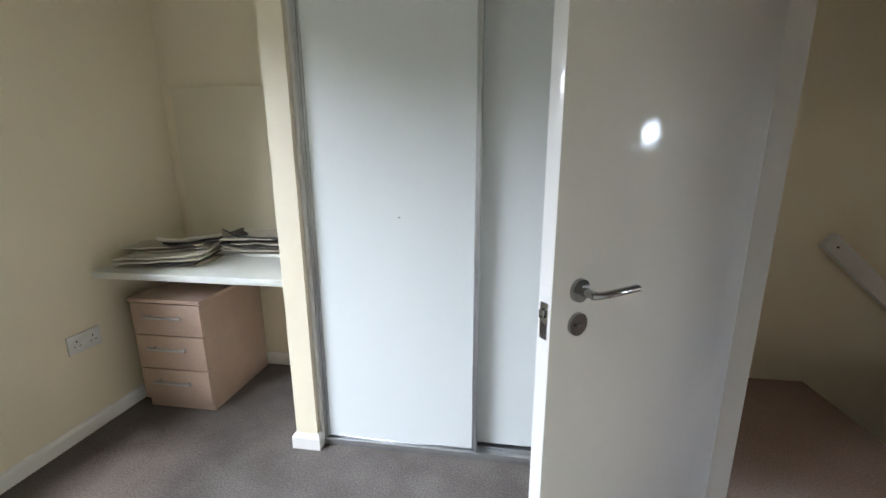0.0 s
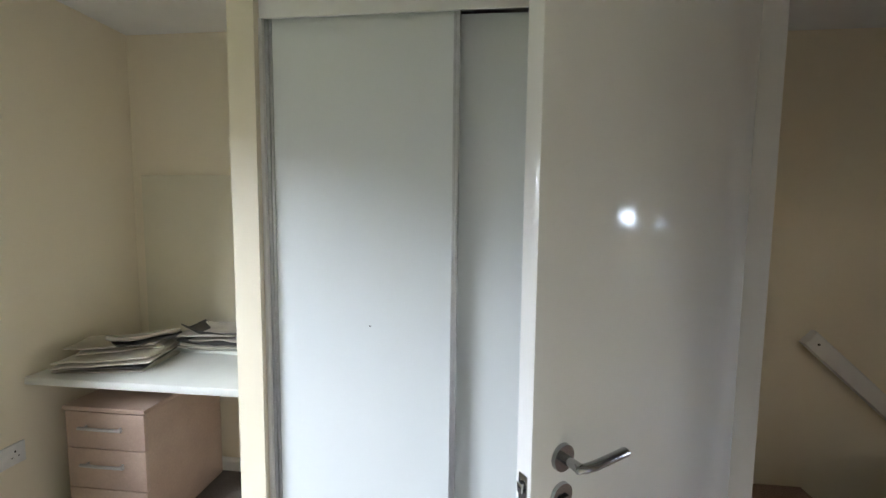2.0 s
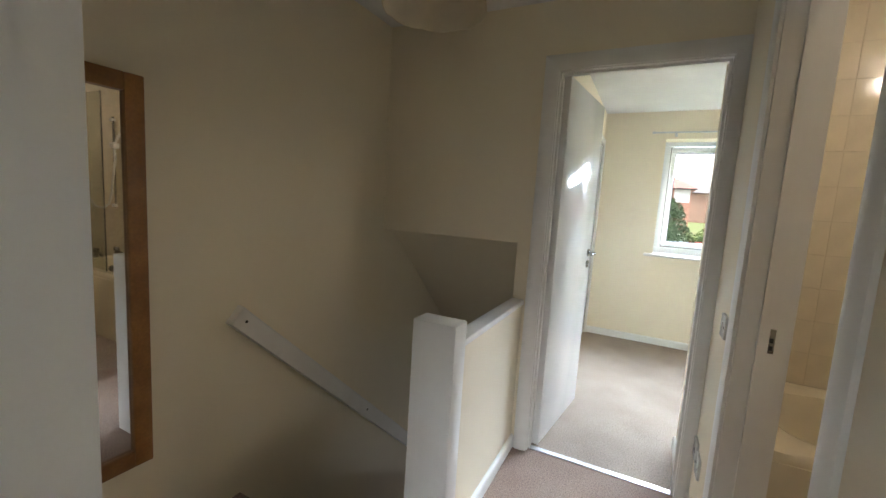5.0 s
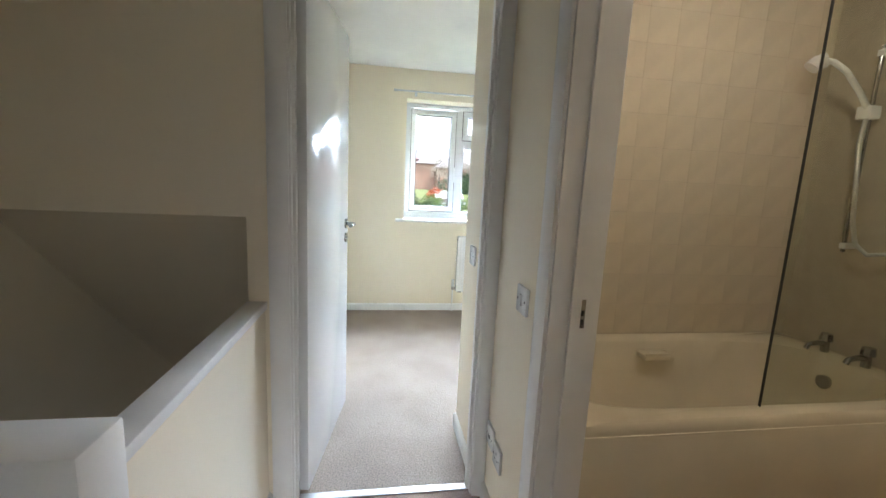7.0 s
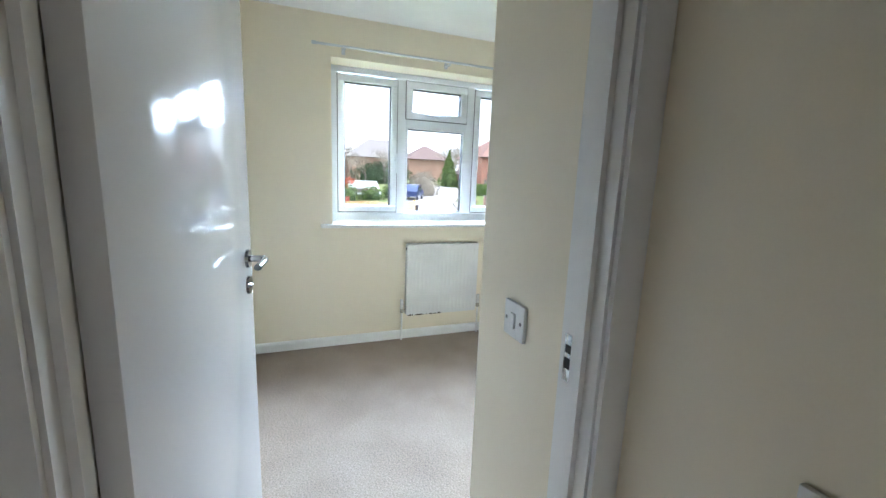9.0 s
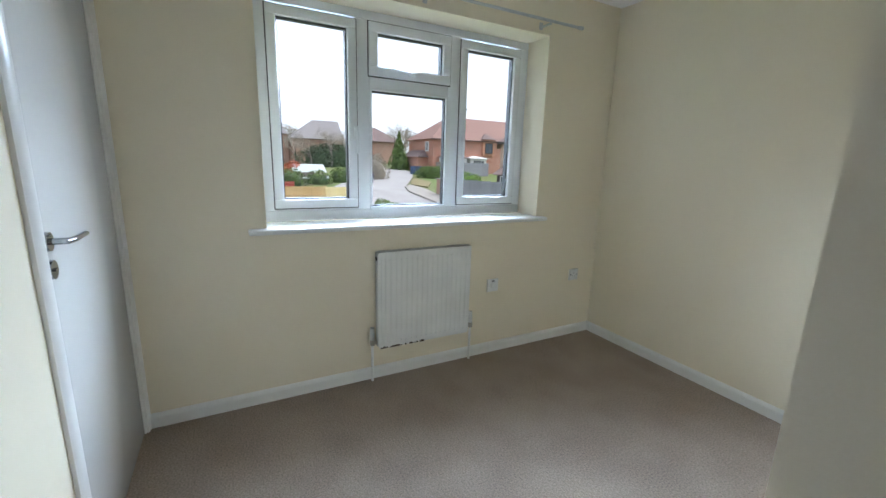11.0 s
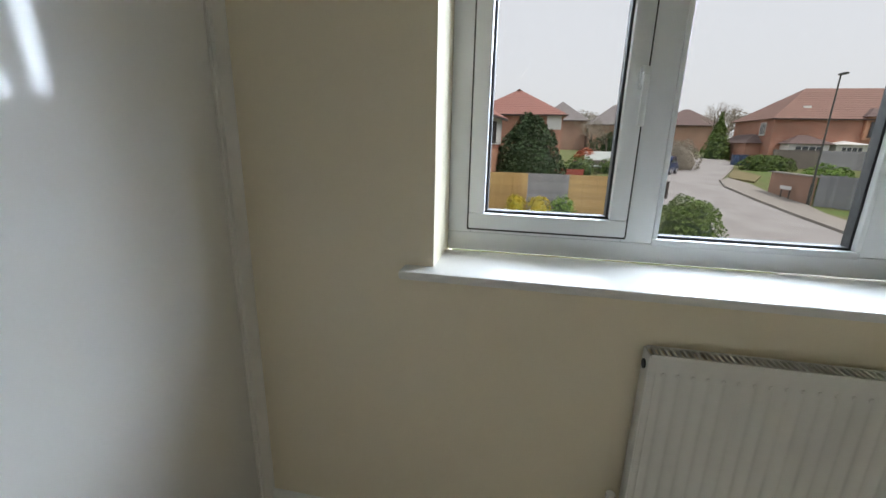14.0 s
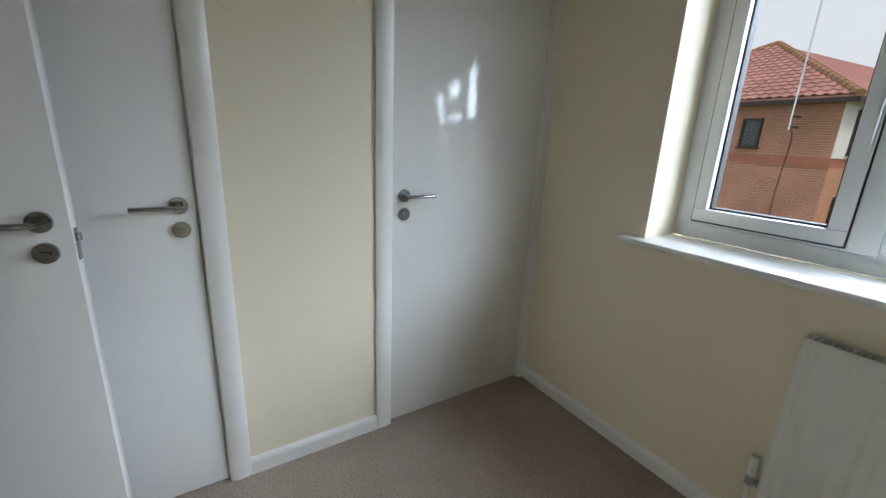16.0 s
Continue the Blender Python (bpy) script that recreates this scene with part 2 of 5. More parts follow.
wall("wall_landing_east", [(0, 0.1, -0.535, -0.363, 0, CEIL), (0, 0.1, 0.378, 0.508, 0, CEIL), (0, 0.1, -0.363, 0.378, DZ + 0.02, CEIL)], "cream painted wall round the bedroom doorway")
wall("wall_over_stairs", [(0, 0.1, 0.508, 1.375, 1.136, CEIL)], "cream painted wall over the stairs")
wall("wall_stair_north", [(-1.93, 2.4, 1.375, 1.475, -2.6, CEIL)], "cream painted wall beside the stairs")
wall("wall_bedroom_east", [(-2.03, -1.93, 0.336, 1.475, 0, CEIL), (-2.03, -1.93, -2.6, -0.47, 0, CEIL), (-2.03, -1.93, -0.47, 0.336, DZ + 0.02, CEIL)])
wall("wall_bedroom_west", [(-4.67, -4.57, -2.6, -1.9, 0, CEIL), (-4.67, -4.57, -0.2, 1.255, 0, CEIL), (-4.67, -4.57, -1.9, -0.2, 0, 0.95), (-4.67, -4.57, -1.9, -0.2, 2.05, CEIL)])
wall("wall_bedroom_north", [(-4.57, -2.03, 1.155, 1.255, 0, CEIL)])
wall("wall_bedroom_south", [(-4.67, -1.93, -2.7, -2.6, 0, CEIL)])
wall("wall_wardrobe_partition", [(-3.565, -3.47, 0.482, 1.155, 0, CEIL)], "narrow cream painted partition end beside the wardrobe")
wall("wall_wardrobe_nib", [(-2.148, -2.03, 0.535, 0.63, 0, CEIL)])
wall("wall_bathroom", [(-1.93, -1.83, -2.3, -0.535, 0, CEIL), (-1.83, 0.4, -2.3, -2.2, 0, CEIL)])
wall("wall_stair_south", [(-1.0, 2.4, 0.453, 0.505, -2.6, -0.002)])
wall("wall_stair_end", [(2.4, 2.5, 0.453, 1.475, -2.6, 0)])
so = bmesh.new()
for dy in (0.51, 1.373):
    for x, z in ((0.1, 1.136), (0.1, 1.22), (2.4, -1.0), (2.4, -1.09)):
        so.verts.new((x, dy, z))
so.verts.ensure_lookup_table()
for f in ((0, 1, 2, 3), (7, 6, 5, 4), (0, 4, 5, 1), (1, 5, 6, 2), (2, 6, 7, 3), (3, 7, 4, 0)):
    so.faces.new([so.verts[i] for i in f])
solid("wall_stair_soffit", so, CREAM, "sloping painted soffit over the lower stairs", "wall", "structure")

solid("floor_bedroom", boxes((-4.67, -1.98, -2.7, 1.255, -0.25, 0)), CARPET_A, "worn grey-brown fitted carpet", "floor", "structure")
solid("floor_landing", boxes((-1.98, -1.0, -0.485, 1.375, -0.25, 0), (-1.0, 0.04, -0.485, 0.453, -0.25, 0)), CARPET_L, "pinkish brown fitted landing carpet", "floor", "structure")
solid("floor_east_bedroom", boxes((0.04, 0.4, -0.485, 0.505, -0.25, 0), (0.4, 2.52, -2.48, 0.505, -0.25, 0)), CARPET, "beige cut-pile fitted bedroom carpet", "floor", "structure")
solid("floor_bathroom", boxes((-1.98, 0.4, -2.3, -0.485, -0.25, -0.003)), CARPET, "plain bathroom floor", "floor", "structure")
solid("floor_hall", boxes((-2.0, 2.5, 0.4, 1.475, -2.7, -2.6)), CARPET_L, "carpeted hall floor below the stairs", "floor", "structure")
solid("ceiling", boxes((-4.67, 2.8, -2.7, 1.475, CEIL, CEIL + 0.12)), CEILING, "plain white painted ceiling", "ceiling", "structure")
solid("threshold_strip", boxes((0.025, 0.06, -0.34, 0.365, 0.0, 0.005), r=0.002), ALUMINIUM, "thin metal carpet strip across the doorway", "trim", "structure")

stairs = thing("staircase", "carpeted straight stairs going down beside the landing", "stairs", kind="structure")
for i in range(14):
    x = -1.0 + 0.225 * i
    part("step", boxes((x, x + 0.24, 0.508, 1.375, -2.6, -0.186 * (i + 1)), r=0.008), CARPET_L, stairs)

skirting([(2.52, -2.48), (2.52, 0.405), (2.56, 0.405)][:2])
skirting([(0.5, -2.48), (2.52, -2.48)])
skirting([(1.632, 0.405), (1.120, 0.405)])
skirting([(0.5, -0.375), (0.5, -2.48)])
skirting([(0.1, -0.375), (0.5, -0.375)])
skirting([(-4.57, 1.155), (-4.57, -2.6)])
skirting([(-3.565, 1.155), (-4.57, 1.155)])
skirting([(-0.41, -0.40), (0.0, -0.40)])
skirting([(-0.93, 0.453), (0.0, 0.453)][::-1])
skirting([(-3.47, 0.6), (-3.47, 0.482), (-3.565, 0.482), (-3.565, 0.62)][::-1][::-1])


# ---- doorways and doors ----
ARCH = ((0, 0), (0.07, 0), (0.07, 0.010), (0.060, 0.016), (0.03, 0.017), (0.012, 0.013), (0, 0.010))


def doorway(name, axis, a, b, w0, w1, sides=(1, 1), top=DZ):
    """Lining, stops and moulded architraves of a doorway through a wall. axis: the wall runs along x or y; a, b: the clear opening;
    w0, w1: the wall's two faces; sides: whether each face has an architrave."""
    th = thing(name, "white painted door frame with moulded architraves", "door frame", kind="structure")

    def put(bm, u0, u1, v0, v1, z0, z1, r=0.0):
        if axis == "y":
            box(bm, v0, v1, u0, u1, z0, z1, r)
        else:
            box(bm, u0, u1, v0, v1, z0, z1, r)
    bm = bmesh.new()
    t = 0.018
    put(bm, a - t, a, w0 + 0.001, w1 - 0.001, 0, top + t)
    put(bm, b, b + t, w0 + 0.001, w1 - 0.001, 0, top + t)
    put(bm, a, b, w0 + 0.001, w1 - 0.001, top, top + t)
    part("lining", bm, SATIN, th)
    bm = bmesh.new()
    mid = w0 + 0.045 if axis == "y" and a < -0.3 and w0 > -1 else (w0 + w1) / 2
    put(bm, a, a + 0.011, mid - 0.016, mid + 0.012, 0, top)
    put(bm, b - 0.011, b, mid - 0.016, mid + 0.012, 0, top)
    put(bm, a + 0.011, b - 0.011, mid - 0.016, mid + 0.012, top - 0.011, top)
    part("stop", bm, SATIN, th)
    for on, face, sgn in ((sides[0], w0, -1), (sides[1], w1, 1)):
        if not on:
            continue
        for lo, hi, d in ((a - 0.006, a - 0.074, -1), (b + 0.006, b + 0.074, 1)):
            bm = bmesh.new()
            ring = []
            for z in (0.0, top + 0.006):
                row = []
                for u, h in ARCH:
                    zz = z if z == 0 else z + u
                    p = (lo + d * u, face + sgn * h, zz)
                    row.append(bm.verts.new(p if axis == "x" else (p[1], p[0], p[2])))
                ring.append(row)
            n = len(ARCH)
            for j in range(n):
                bm.faces.new((ring[0][j], ring[0][(j + 1) % n], ring[1][(j + 1) % n], ring[1][j]))
            bm.faces.new(ring[0]); bm.faces.new(ring[1])
            part("architrave", bm, SATIN, th)
        bm = bmesh.new()
        ring = []
        for c, d in ((a - 0.006, -1), (b + 0.006, 1)):
            row = []
            for u, h in ARCH:
                p = (c + d * u, face + sgn * h, top + 0.006 + u)
                row.append(bm.verts.new(p if axis == "x" else (p[1], p[0], p[2])))
            ring.append(row)
        for j in range(n):
            bm.faces.new((ring[0][j], ring[0][(j + 1) % n], ring[1][(j + 1) % n], ring[1][j]))
        bm.faces.new(ring[0]); bm.faces.new(ring[1])
        part("architrave", bm, SATIN, th)
    return th


def lever(parent, x, y, z, out, way, lock=0.075):
    """A lever handle on a round rose, with a round lock rose below. out: +1 or -1 along local y; way: +1 or -1 along local x."""
    bm = tube(bmesh.new(), (x, y, z), (x, y + out * 0.008, z), 0.026, 0.025, 28)
    tube(bm, (x, y + out * 0.008, z), (x, y + out * 0.045, z), 0.009, n=14)
    hd = part("handle", bm, CHROME, parent, "polished chrome lever handle on a round rose")
    pts = [(x - way * 0.008, y + out * 0.040, z), (x + way * 0.010, y + out * 0.047, z), (x + way * 0.03, y + out * 0.050, z), (x + way * 0.08, y + out * 0.050, z), (x + way * 0.118, y + out * 0.050, z)]
    part("lever", bend(bmesh.new(), pts, 0.010, 12, 0.75), CHROME, hd)
    bm = tube(bmesh.new(), (x, y, z - lock), (x, y + out * 0.007, z - lock), 0.026, 0.025, 28)
    box(bm, x - 0.010, x + 0.010, y + out * 0.007, y + out * 0.012, z - lock - 0.003, z - lock + 0.003)
    part("lock_rose", bm, CHROME, parent, "round chrome lock rose")


def door(name, m, L, label, handle_faces, hinge_y, top=DZ - 0.004, hz=1.05, inset=0.055):
    """A flush leaf from its hinge edge along local x, 38 mm thick along local y from 0."""
    th = thing(name, label, "door", m, kind="structure")
    bm = boxes((0, L, 0, 0.038, 0.006, top), r=0.0025)
    leaf = part("leaf", bm, GLOSS, th)
    for face in handle_faces:
        lever(th, L - inset, 0.038 if face > 0 else 0.0, hz, face, -1)
    part("latch", boxes((L - 0.001, L + 0.002, 0.008, 0.030, hz - 0.10, hz - 0.02), (L, L + 0.010, 0.013, 0.025, hz - 0.052, hz - 0.034), r=0.001), CHROME, th)
    for z in (0.25, 1.72):
        bm = tube(bmesh.new(), (-0.002, hinge_y, z - 0.04), (-0.002, hinge_y, z + 0.04), 0.006, n=10)
        tube(bm, (-0.002, hinge_y, z + 0.038), (-0.002, hinge_y, z + 0.046), 0.0075, n=10)
        part("hinge", bm, SATIN, th, "white painted butt hinge")
    return th


doorway("door_frame_1", "y", -0.452, 0.318, -2.03, -1.93)
doorway("door_frame_2", "y", -0.345, 0.360, 0.0, 0.1, (1, 0))
doorway("door_frame_3", "x", -1.24, -0.495, -0.535, -0.40)
doorway("door_frame_4", "x", 0.340, 1.044, 0.405, 0.505, (1, 0))
doorway("door_frame_5", "x", 1.708, 2.472, 0.405, 0.505, (1, 0))

door("door_1", pose(-2.03, 0.313, 0, 0, 0, 217.0), 0.74, "white gloss flush door standing half open beside the wardrobe", (1, -1), 0.0, hz=0.975, inset=0.075)
door("door_2", pose(0.078, 0.356, 0, 0, 0, -7.2) @ pose(0, -0.038, 0), 0.712, "white gloss flush bedroom door standing wide open", (-1, 1), 0.038, hz=1.05)
door("door_3", pose(0.342, 0.411, 0), 0.700, "closed white gloss cupboard door with chrome lever handle", (-1,), -0.004, hz=1.046, inset=0.045)
door("door_4", pose(2.470, 0.449, 0, 0, 0, 180), 0.760, "closed white gloss cupboard door beside the window wall", (1,), 0.042, hz=1.046, inset=0.05)
for nm, row in (("b", (-0.3465, -0.3448, 0.062, 0.084, 0.92, 1.02)),):
    sp = thing("strike_plate", "dark metal strike plate in the door lining", "strike plate")
    part("plate", boxes((0.060, 0.086, -0.3448, -0.343, 0.93, 1.02), r=0.0005), CHROME, sp)
    part("slot", boxes((0.064, 0.082, -0.343, -0.342, 0.955, 0.975), (0.064, 0.082, -0.343, -0.342, 0.985, 1.0)), DARK, sp)
sp = thing("strike_plate", "dark metal strike plate in the bathroom door lining", "strike plate")
part("plate", boxes((-0.497, -0.4955, -0.501, -0.477, 0.91, 0.99), r=0.0005), CHROME, sp)
part("slot", boxes((-0.498, -0.497, -0.497, -0.481, 0.92, 0.935), (-0.498, -0.497, -0.497, -0.481, 0.945, 0.96)), DARK, sp)


# ---- east bedroom: window ----
win = thing("window_1", "white plastic window of two casements and a fanlight", "window", kind="structure")
WX0, WX1 = 2.722, 2.764
part("window_frame", boxes((WX0, WX1, -1.87, -0.168, 0.932, 0.99), (WX0, WX1, -1.87, -0.168, 2.025, 2.07), (WX0, WX1, -1.87, -1.796, 0.99, 2.025), (WX0, WX1, -0.239, -0.168, 0.99, 2.025),
                           (WX0, WX1, -0.762, -0.678, 0.99, 2.025), (WX0, WX1, -1.354, -1.268, 0.99, 2.025), (WX0, WX1, -0.678, -0.239, 0.99, 1.012), (WX0, WX1, -1.796, -1.354, 0.99, 1.012), (WX0, WX1, -1.268, -0.762, 1.672, 1.745), r=0.004), UPVC, win)


def sash(y0, y1, z0, z1, w):
    s = part("sash", boxes((WX0 - 0.014, WX1 - 0.01, y0, y1, z0, z0 + w), (WX0 - 0.014, WX1 - 0.01, y0, y1, z1 - w, z1), (WX0 - 0.014, WX1 - 0.01, y0, y0 + w, z0 + w, z1 - w), (WX0 - 0.014, WX1 - 0.01, y1 - w, y1, z0 + w, z1 - w), r=0.005), UPVC, win)
    g = 0.007
    # dark strips round the sash paint the shade in its gap
    part("gap_shade", boxes((WX0 - 0.003, WX0 - 0.001, y0 - 0.004, y1 + 0.004, z0 - 0.006, z0), (WX0 - 0.003, WX0 - 0.001, y0 - 0.004, y1 + 0.004, z1, z1 + 0.004), (WX0 - 0.003, WX0 - 0.001, y0 - 0.005, y0, z0, z1), (WX0 - 0.003, WX0 - 0.001, y1, y1 + 0.005, z0, z1)), DARK, s, soft=False)
    part("gasket", boxes((WX0 + 0.01, WX1 + 0.004, y0 + w - 0.002, y1 - w + 0.002, z0 + w - 0.002, z0 + w + g), (WX0 + 0.01, WX1 + 0.004, y0 + w, y1 - w, z1 - w - g, z1 - w + 0.002), (WX0 + 0.01, WX1 + 0.004, y0 + w - 0.002, y0 + w + g, z0 + w, z1 - w), (WX0 + 0.01, WX1 + 0.004, y1 - w - g, y1 - w + 0.002, z0 + w, z1 - w)), DARK, s)
    return pane(y0 + w, y1 - w, z0 + w, z1 - w)


def pane(y0, y1, z0, z1):
    p = part("pane", boxes((WX0 + 0.018, WX0 + 0.022, y0, y1, z0, z1)), GLASS, win, "clear glass pane", soft=False)
    p.visible_shadow = False
    return p


sash(-0.685, -0.232, 1.005, 2.013, 0.048)
sash(-1.803, -1.347, 1.005, 2.013, 0.048)
sash(-1.274, -0.756, 1.738, 2.018, 0.052)
pane(-1.268, -0.762, 0.99, 1.672)
part("bead", boxes((WX0 - 0.003, WX0 + 0.016, -1.268, -0.762, 0.985, 1.005), (WX0 - 0.003, WX0 + 0.016, -1.268, -0.762, 1.662, 1.675), (WX0 - 0.003, WX0 + 0.016, -0.775, -0.762, 1.005, 1.662), (WX0 - 0.003, WX0 + 0.016, -1.268, -1.255, 1.005, 1.662), r=0.003), UPVC, win)
part("gasket", boxes((WX0 + 0.0165, WX1 + 0.004, -1.268, -1.25, 0.995, 1.67), (WX0 + 0.0165, WX1 + 0.004, -1.25, -0.78, 0.99, 1.012), (WX0 + 0.0165, WX1 + 0.004, -1.25, -0.78, 1.655, 1.672), (WX0 + 0.0165, WX1 + 0.004, -0.78, -0.762, 0.995, 1.67)), DARK, win)
for y, z in ((-0.676, 1.43), (-1.362, 1.43)):
    bm = boxes((WX0 - 0.026, WX0 - 0.014, y - 0.012, y + 0.012, z - 0.03, z + 0.03), (WX0 - 0.042, WX0 - 0.026, y - 0.009, y + 0.009, z - 0.02, z + 0.015), (WX0 - 0.048, WX0 - 0.036, y - 0.008, y + 0.008, z - 0.12, z + 0.005), r=0.004)
    part("window_handle", bm, UPVC, win, "white plastic casement handle")
bm = boxes((WX0 - 0.026, WX0 - 0.014, -1.04, -0.99, 1.757, 1.783), (WX0 - 0.044, WX0 - 0.026, -1.025, -1.005, 1.76, 1.778), (WX0 - 0.05, WX0 - 0.036, -1.02, -0.92, 1.762, 1.776), r=0.004)
part("window_handle", bm, UPVC, win, "white plastic fanlight handle")
solid("window_sill", boxes((2.462, 2.7225, -1.925, -0.085, 0.906, 0.932), r=0.009), SATIN, "white painted window board with a rounded nose", "sill", "structure", soft=True)

# curtain rail
cr = thing("curtain_rail", "slim grey metal curtain rail over the window", "curtain rail")
part("pole", bend(bmesh.new(), [(2.43, -0.06, 2.118), (2.43, -1.0, 2.118), (2.43, -2.03, 2.118)], 0.008, 10), ALUMINIUM, cr)
for y in (-0.055, -2.035):
    part("finial", tube(bmesh.new(), (2.43, y - 0.015, 2.118), (2.43, y + 0.015, 2.118), 0.011, n=12), ALUMINIUM, cr)
for y in (-0.25, -1.0, -1.79):
    part("bracket", boxes((2.512, 2.52, y - 0.012, y + 0.012, 2.09, 2.13), (2.425, 2.514, y - 0.006, y + 0.006, 2.098, 2.108), r=0.002), ALUMINIUM, cr)

# radiator
rad = thing("radiator", "white panel radiator with chipped paint under the window", "radiator")
bm = bmesh.new()
ny = 36
ya, yb, za, zb = -0.724, -1.316, 0.205, 0.775
cols, rowz = [], [za, za + 0.022, za + 0.04, za + 0.05, zb - 0.05, zb - 0.04, zb - 0.022, zb]
per = (yb - ya) / 18
for i in range(18 * 8 + 1):
    y = ya + per * i / 8
    ph = (i % 8) / 8
    ridge = 0.0024 if 0.25 <= ph <= 0.6 else (0.0 if ph < 0.12 or ph > 0.75 else 0.0012)
    if i < 4 or i > 18 * 8 - 4:
        ridge = 0
    cols.append([bm.verts.new((2.458 + (ridge if 2 <= k <= 5 else 0), y, z)) for k, z in enumerate(rowz)])
for a, b in zip(cols, cols[1:]):
    for k in range(len(rowz) - 1):
        bm.faces.new((a[k], b[k], b[k + 1], a[k + 1]))
part("front_panel", bm, RADIATOR, rad)
for y in (ya, yb - 0.006):
    part("side_panel", boxes((2.456, 2.508, y, y + 0.006, za + 0.01, zb), r=0.002), RADIATOR, rad)
part("back_panel", boxes((2.500, 2.508, yb + 0.01, ya - 0.01, za + 0.02, zb - 0.02)), RADIATOR, rad)
grille = part("top_grille", boxes((2.456, 2.463, yb, ya, zb - 0.006, zb + 0.003), (2.502, 2.509, yb, ya, zb - 0.006, zb + 0.003), r=0.001), RADIATOR, rad)
# dark slab under the bars stands for the shade between the panels
part("grille_shade", boxes((2.463, 2.502, yb + 0.004, ya - 0.004, zb - 0.03, zb - 0.022)), DARK, rad)
bar = mesh_of("grille_bar", boxes((2.463, 2.502, -0.0028, 0.0028, zb - 0.006, zb + 0.001)), RADIATOR)
for i in range(40):
    o = new("grille_bar", bar)
    o.parent = grille
    o.location = (0, ya - 0.012 + (yb - ya + 0.024) * i / 39, 0)
bm = bmesh.new()
rr = random.Random(5)
for i in range(17):
    y = ya + per * (i + 0.95)
    tube(bm, (2.4575, y, zb - 0.047), (2.4555, y, zb - 0.047), 0.005, 0.004, 8)
    tube(bm, (2.4575, y, za + 0.034), (2.4535, y, za + 0.034), 0.007, 0.004, 8)
tagged(part("weld_dimples", bm, RADIATOR, rad), kind="stuff")
bm = bmesh.new()
for i in range(22):
    y = ya - 0.02 - 0.27 * rr.random() ** 0.8
    box(bm, 2.4545, 2.4572, y, y + rr.uniform(0.004, 0.022), za - 0.001, za + rr.uniform(0.002, 0.011))
tagged(part("rust_chips", bm, RUST, rad, "dark chips where the paint has flaked"), kind="stuff")
part("air_plug", tube(bmesh.new(), (2.482, ya + 0.006, zb - 0.035), (2.482, ya + 0.010, zb - 0.035), 0.012, n=14), DARK, rad)
for y, s in ((ya + 0.035, 1), (yb - 0.035, -1)):
    v = part("valve", boxes((2.468, 2.496, y - 0.012, y + 0.012, za + 0.02, za + 0.055), r=0.005), BRASS, rad, "dull metal radiator valve")
    tube_bm = tube(bmesh.new(), (2.482, y, za + 0.036), (2.482, y - s * 0.035, za + 0.036), 0.009, n=12)
    tube(tube_bm, (2.482, y - s * 0.016, za + 0.036), (2.482, y - s * 0.026, za + 0.036), 0.013, n=6)
    part("coupling", tube_bm, BRASS, v)
    part("valve_cap", tube(bmesh.new(), (2.482, y, za + 0.055), (2.482, y, za + 0.128), 0.0145, 0.0125, 16), PLASTIC, v)
    part("pipe", tube(bmesh.new(), (2.482, y, 0.0), (2.482, y, za + 0.022), 0.0075, n=12), SATIN, rad, "white painted feed pipe")


# ---- switches and sockets ----
def plate(name, label, category, m, w=0.086, h=0.086, items=()):
    """A face plate in local x (width), z (height), sticking out along -y. items: small pieces (name, row, material)."""
    th = thing(name, label, category, m)
    part("plate", boxes((-w / 2, w / 2, -0.011, 0.0, -h / 2, h / 2), r=0.003), PLASTIC, th)
    for nm, row, mat in items:
        part(nm, boxes(row, r=0.0015), mat, th)
    return th


ROCK = ("rocker", (-0.010, 0.010, -0.016, -0.010, -0.018, 0.018), PLASTIC)
SCREWS = (("screw", (-0.034, -0.027, -0.0122, -0.010, -0.004, 0.004), DARK), ("screw", (0.027, 0.034, -0.0122, -0.010, -0.004, 0.004), DARK))
PINS = (("pin_hole", (-0.003, 0.003, -0.0122, -0.010, 0.008, 0.017), DARK), ("pin_hole", (-0.015, -0.008, -0.0122, -0.010, -0.012, -0.008), DARK), ("pin_hole", (0.008, 0.015, -0.0122, -0.010, -0.012, -0.008), DARK))
SOUTH = lambda x, y, z: pose(x, y, z, 0, 0, 180)
plate("light_switch", "white single rocker light switch beside the bedroom door", "switch", SOUTH(0.302, -0.375, 0.965), items=(ROCK, *SCREWS))
plate("light_switch", "white single rocker light switch beside the bathroom door", "switch", SOUTH(-0.305, -0.40, 0.933), items=(ROCK, *SCREWS))
plate("telephone_socket", "white telephone socket low on the landing wall", "socket", SOUTH(-0.075, -0.40, 0.315), items=(("port", (-0.01, 0.01, -0.0122, -0.010, -0.012, 0.006), DARK), *SCREWS))
plate("wall_socket", "white single mains socket low on the landing wall", "socket", SOUTH(-0.175, -0.40, 0.295), items=(*PINS, *SCREWS))
plate("fused_spur", "white fused spur with a dark neon beside the radiator", "socket", pose(2.52, -1.536, 0.48, 0, 0, 270), items=(ROCK, ("neon", (-0.012, 0.012, -0.0125, -0.010, 0.026, 0.034), DARK), ("fuse", (0.016, 0.034, -0.0125, -0.010, -0.02, 0.02), PLASTIC), ("switch_key", (-0.034, -0.018, -0.0125, -0.010, -0.02, 0.02), PLASTIC)))
plate("wall_socket", "white single wall socket near the corner", "socket", pose(2.52, -2.271, 0.478, 0, 0, 270), items=(*PINS, *SCREWS))
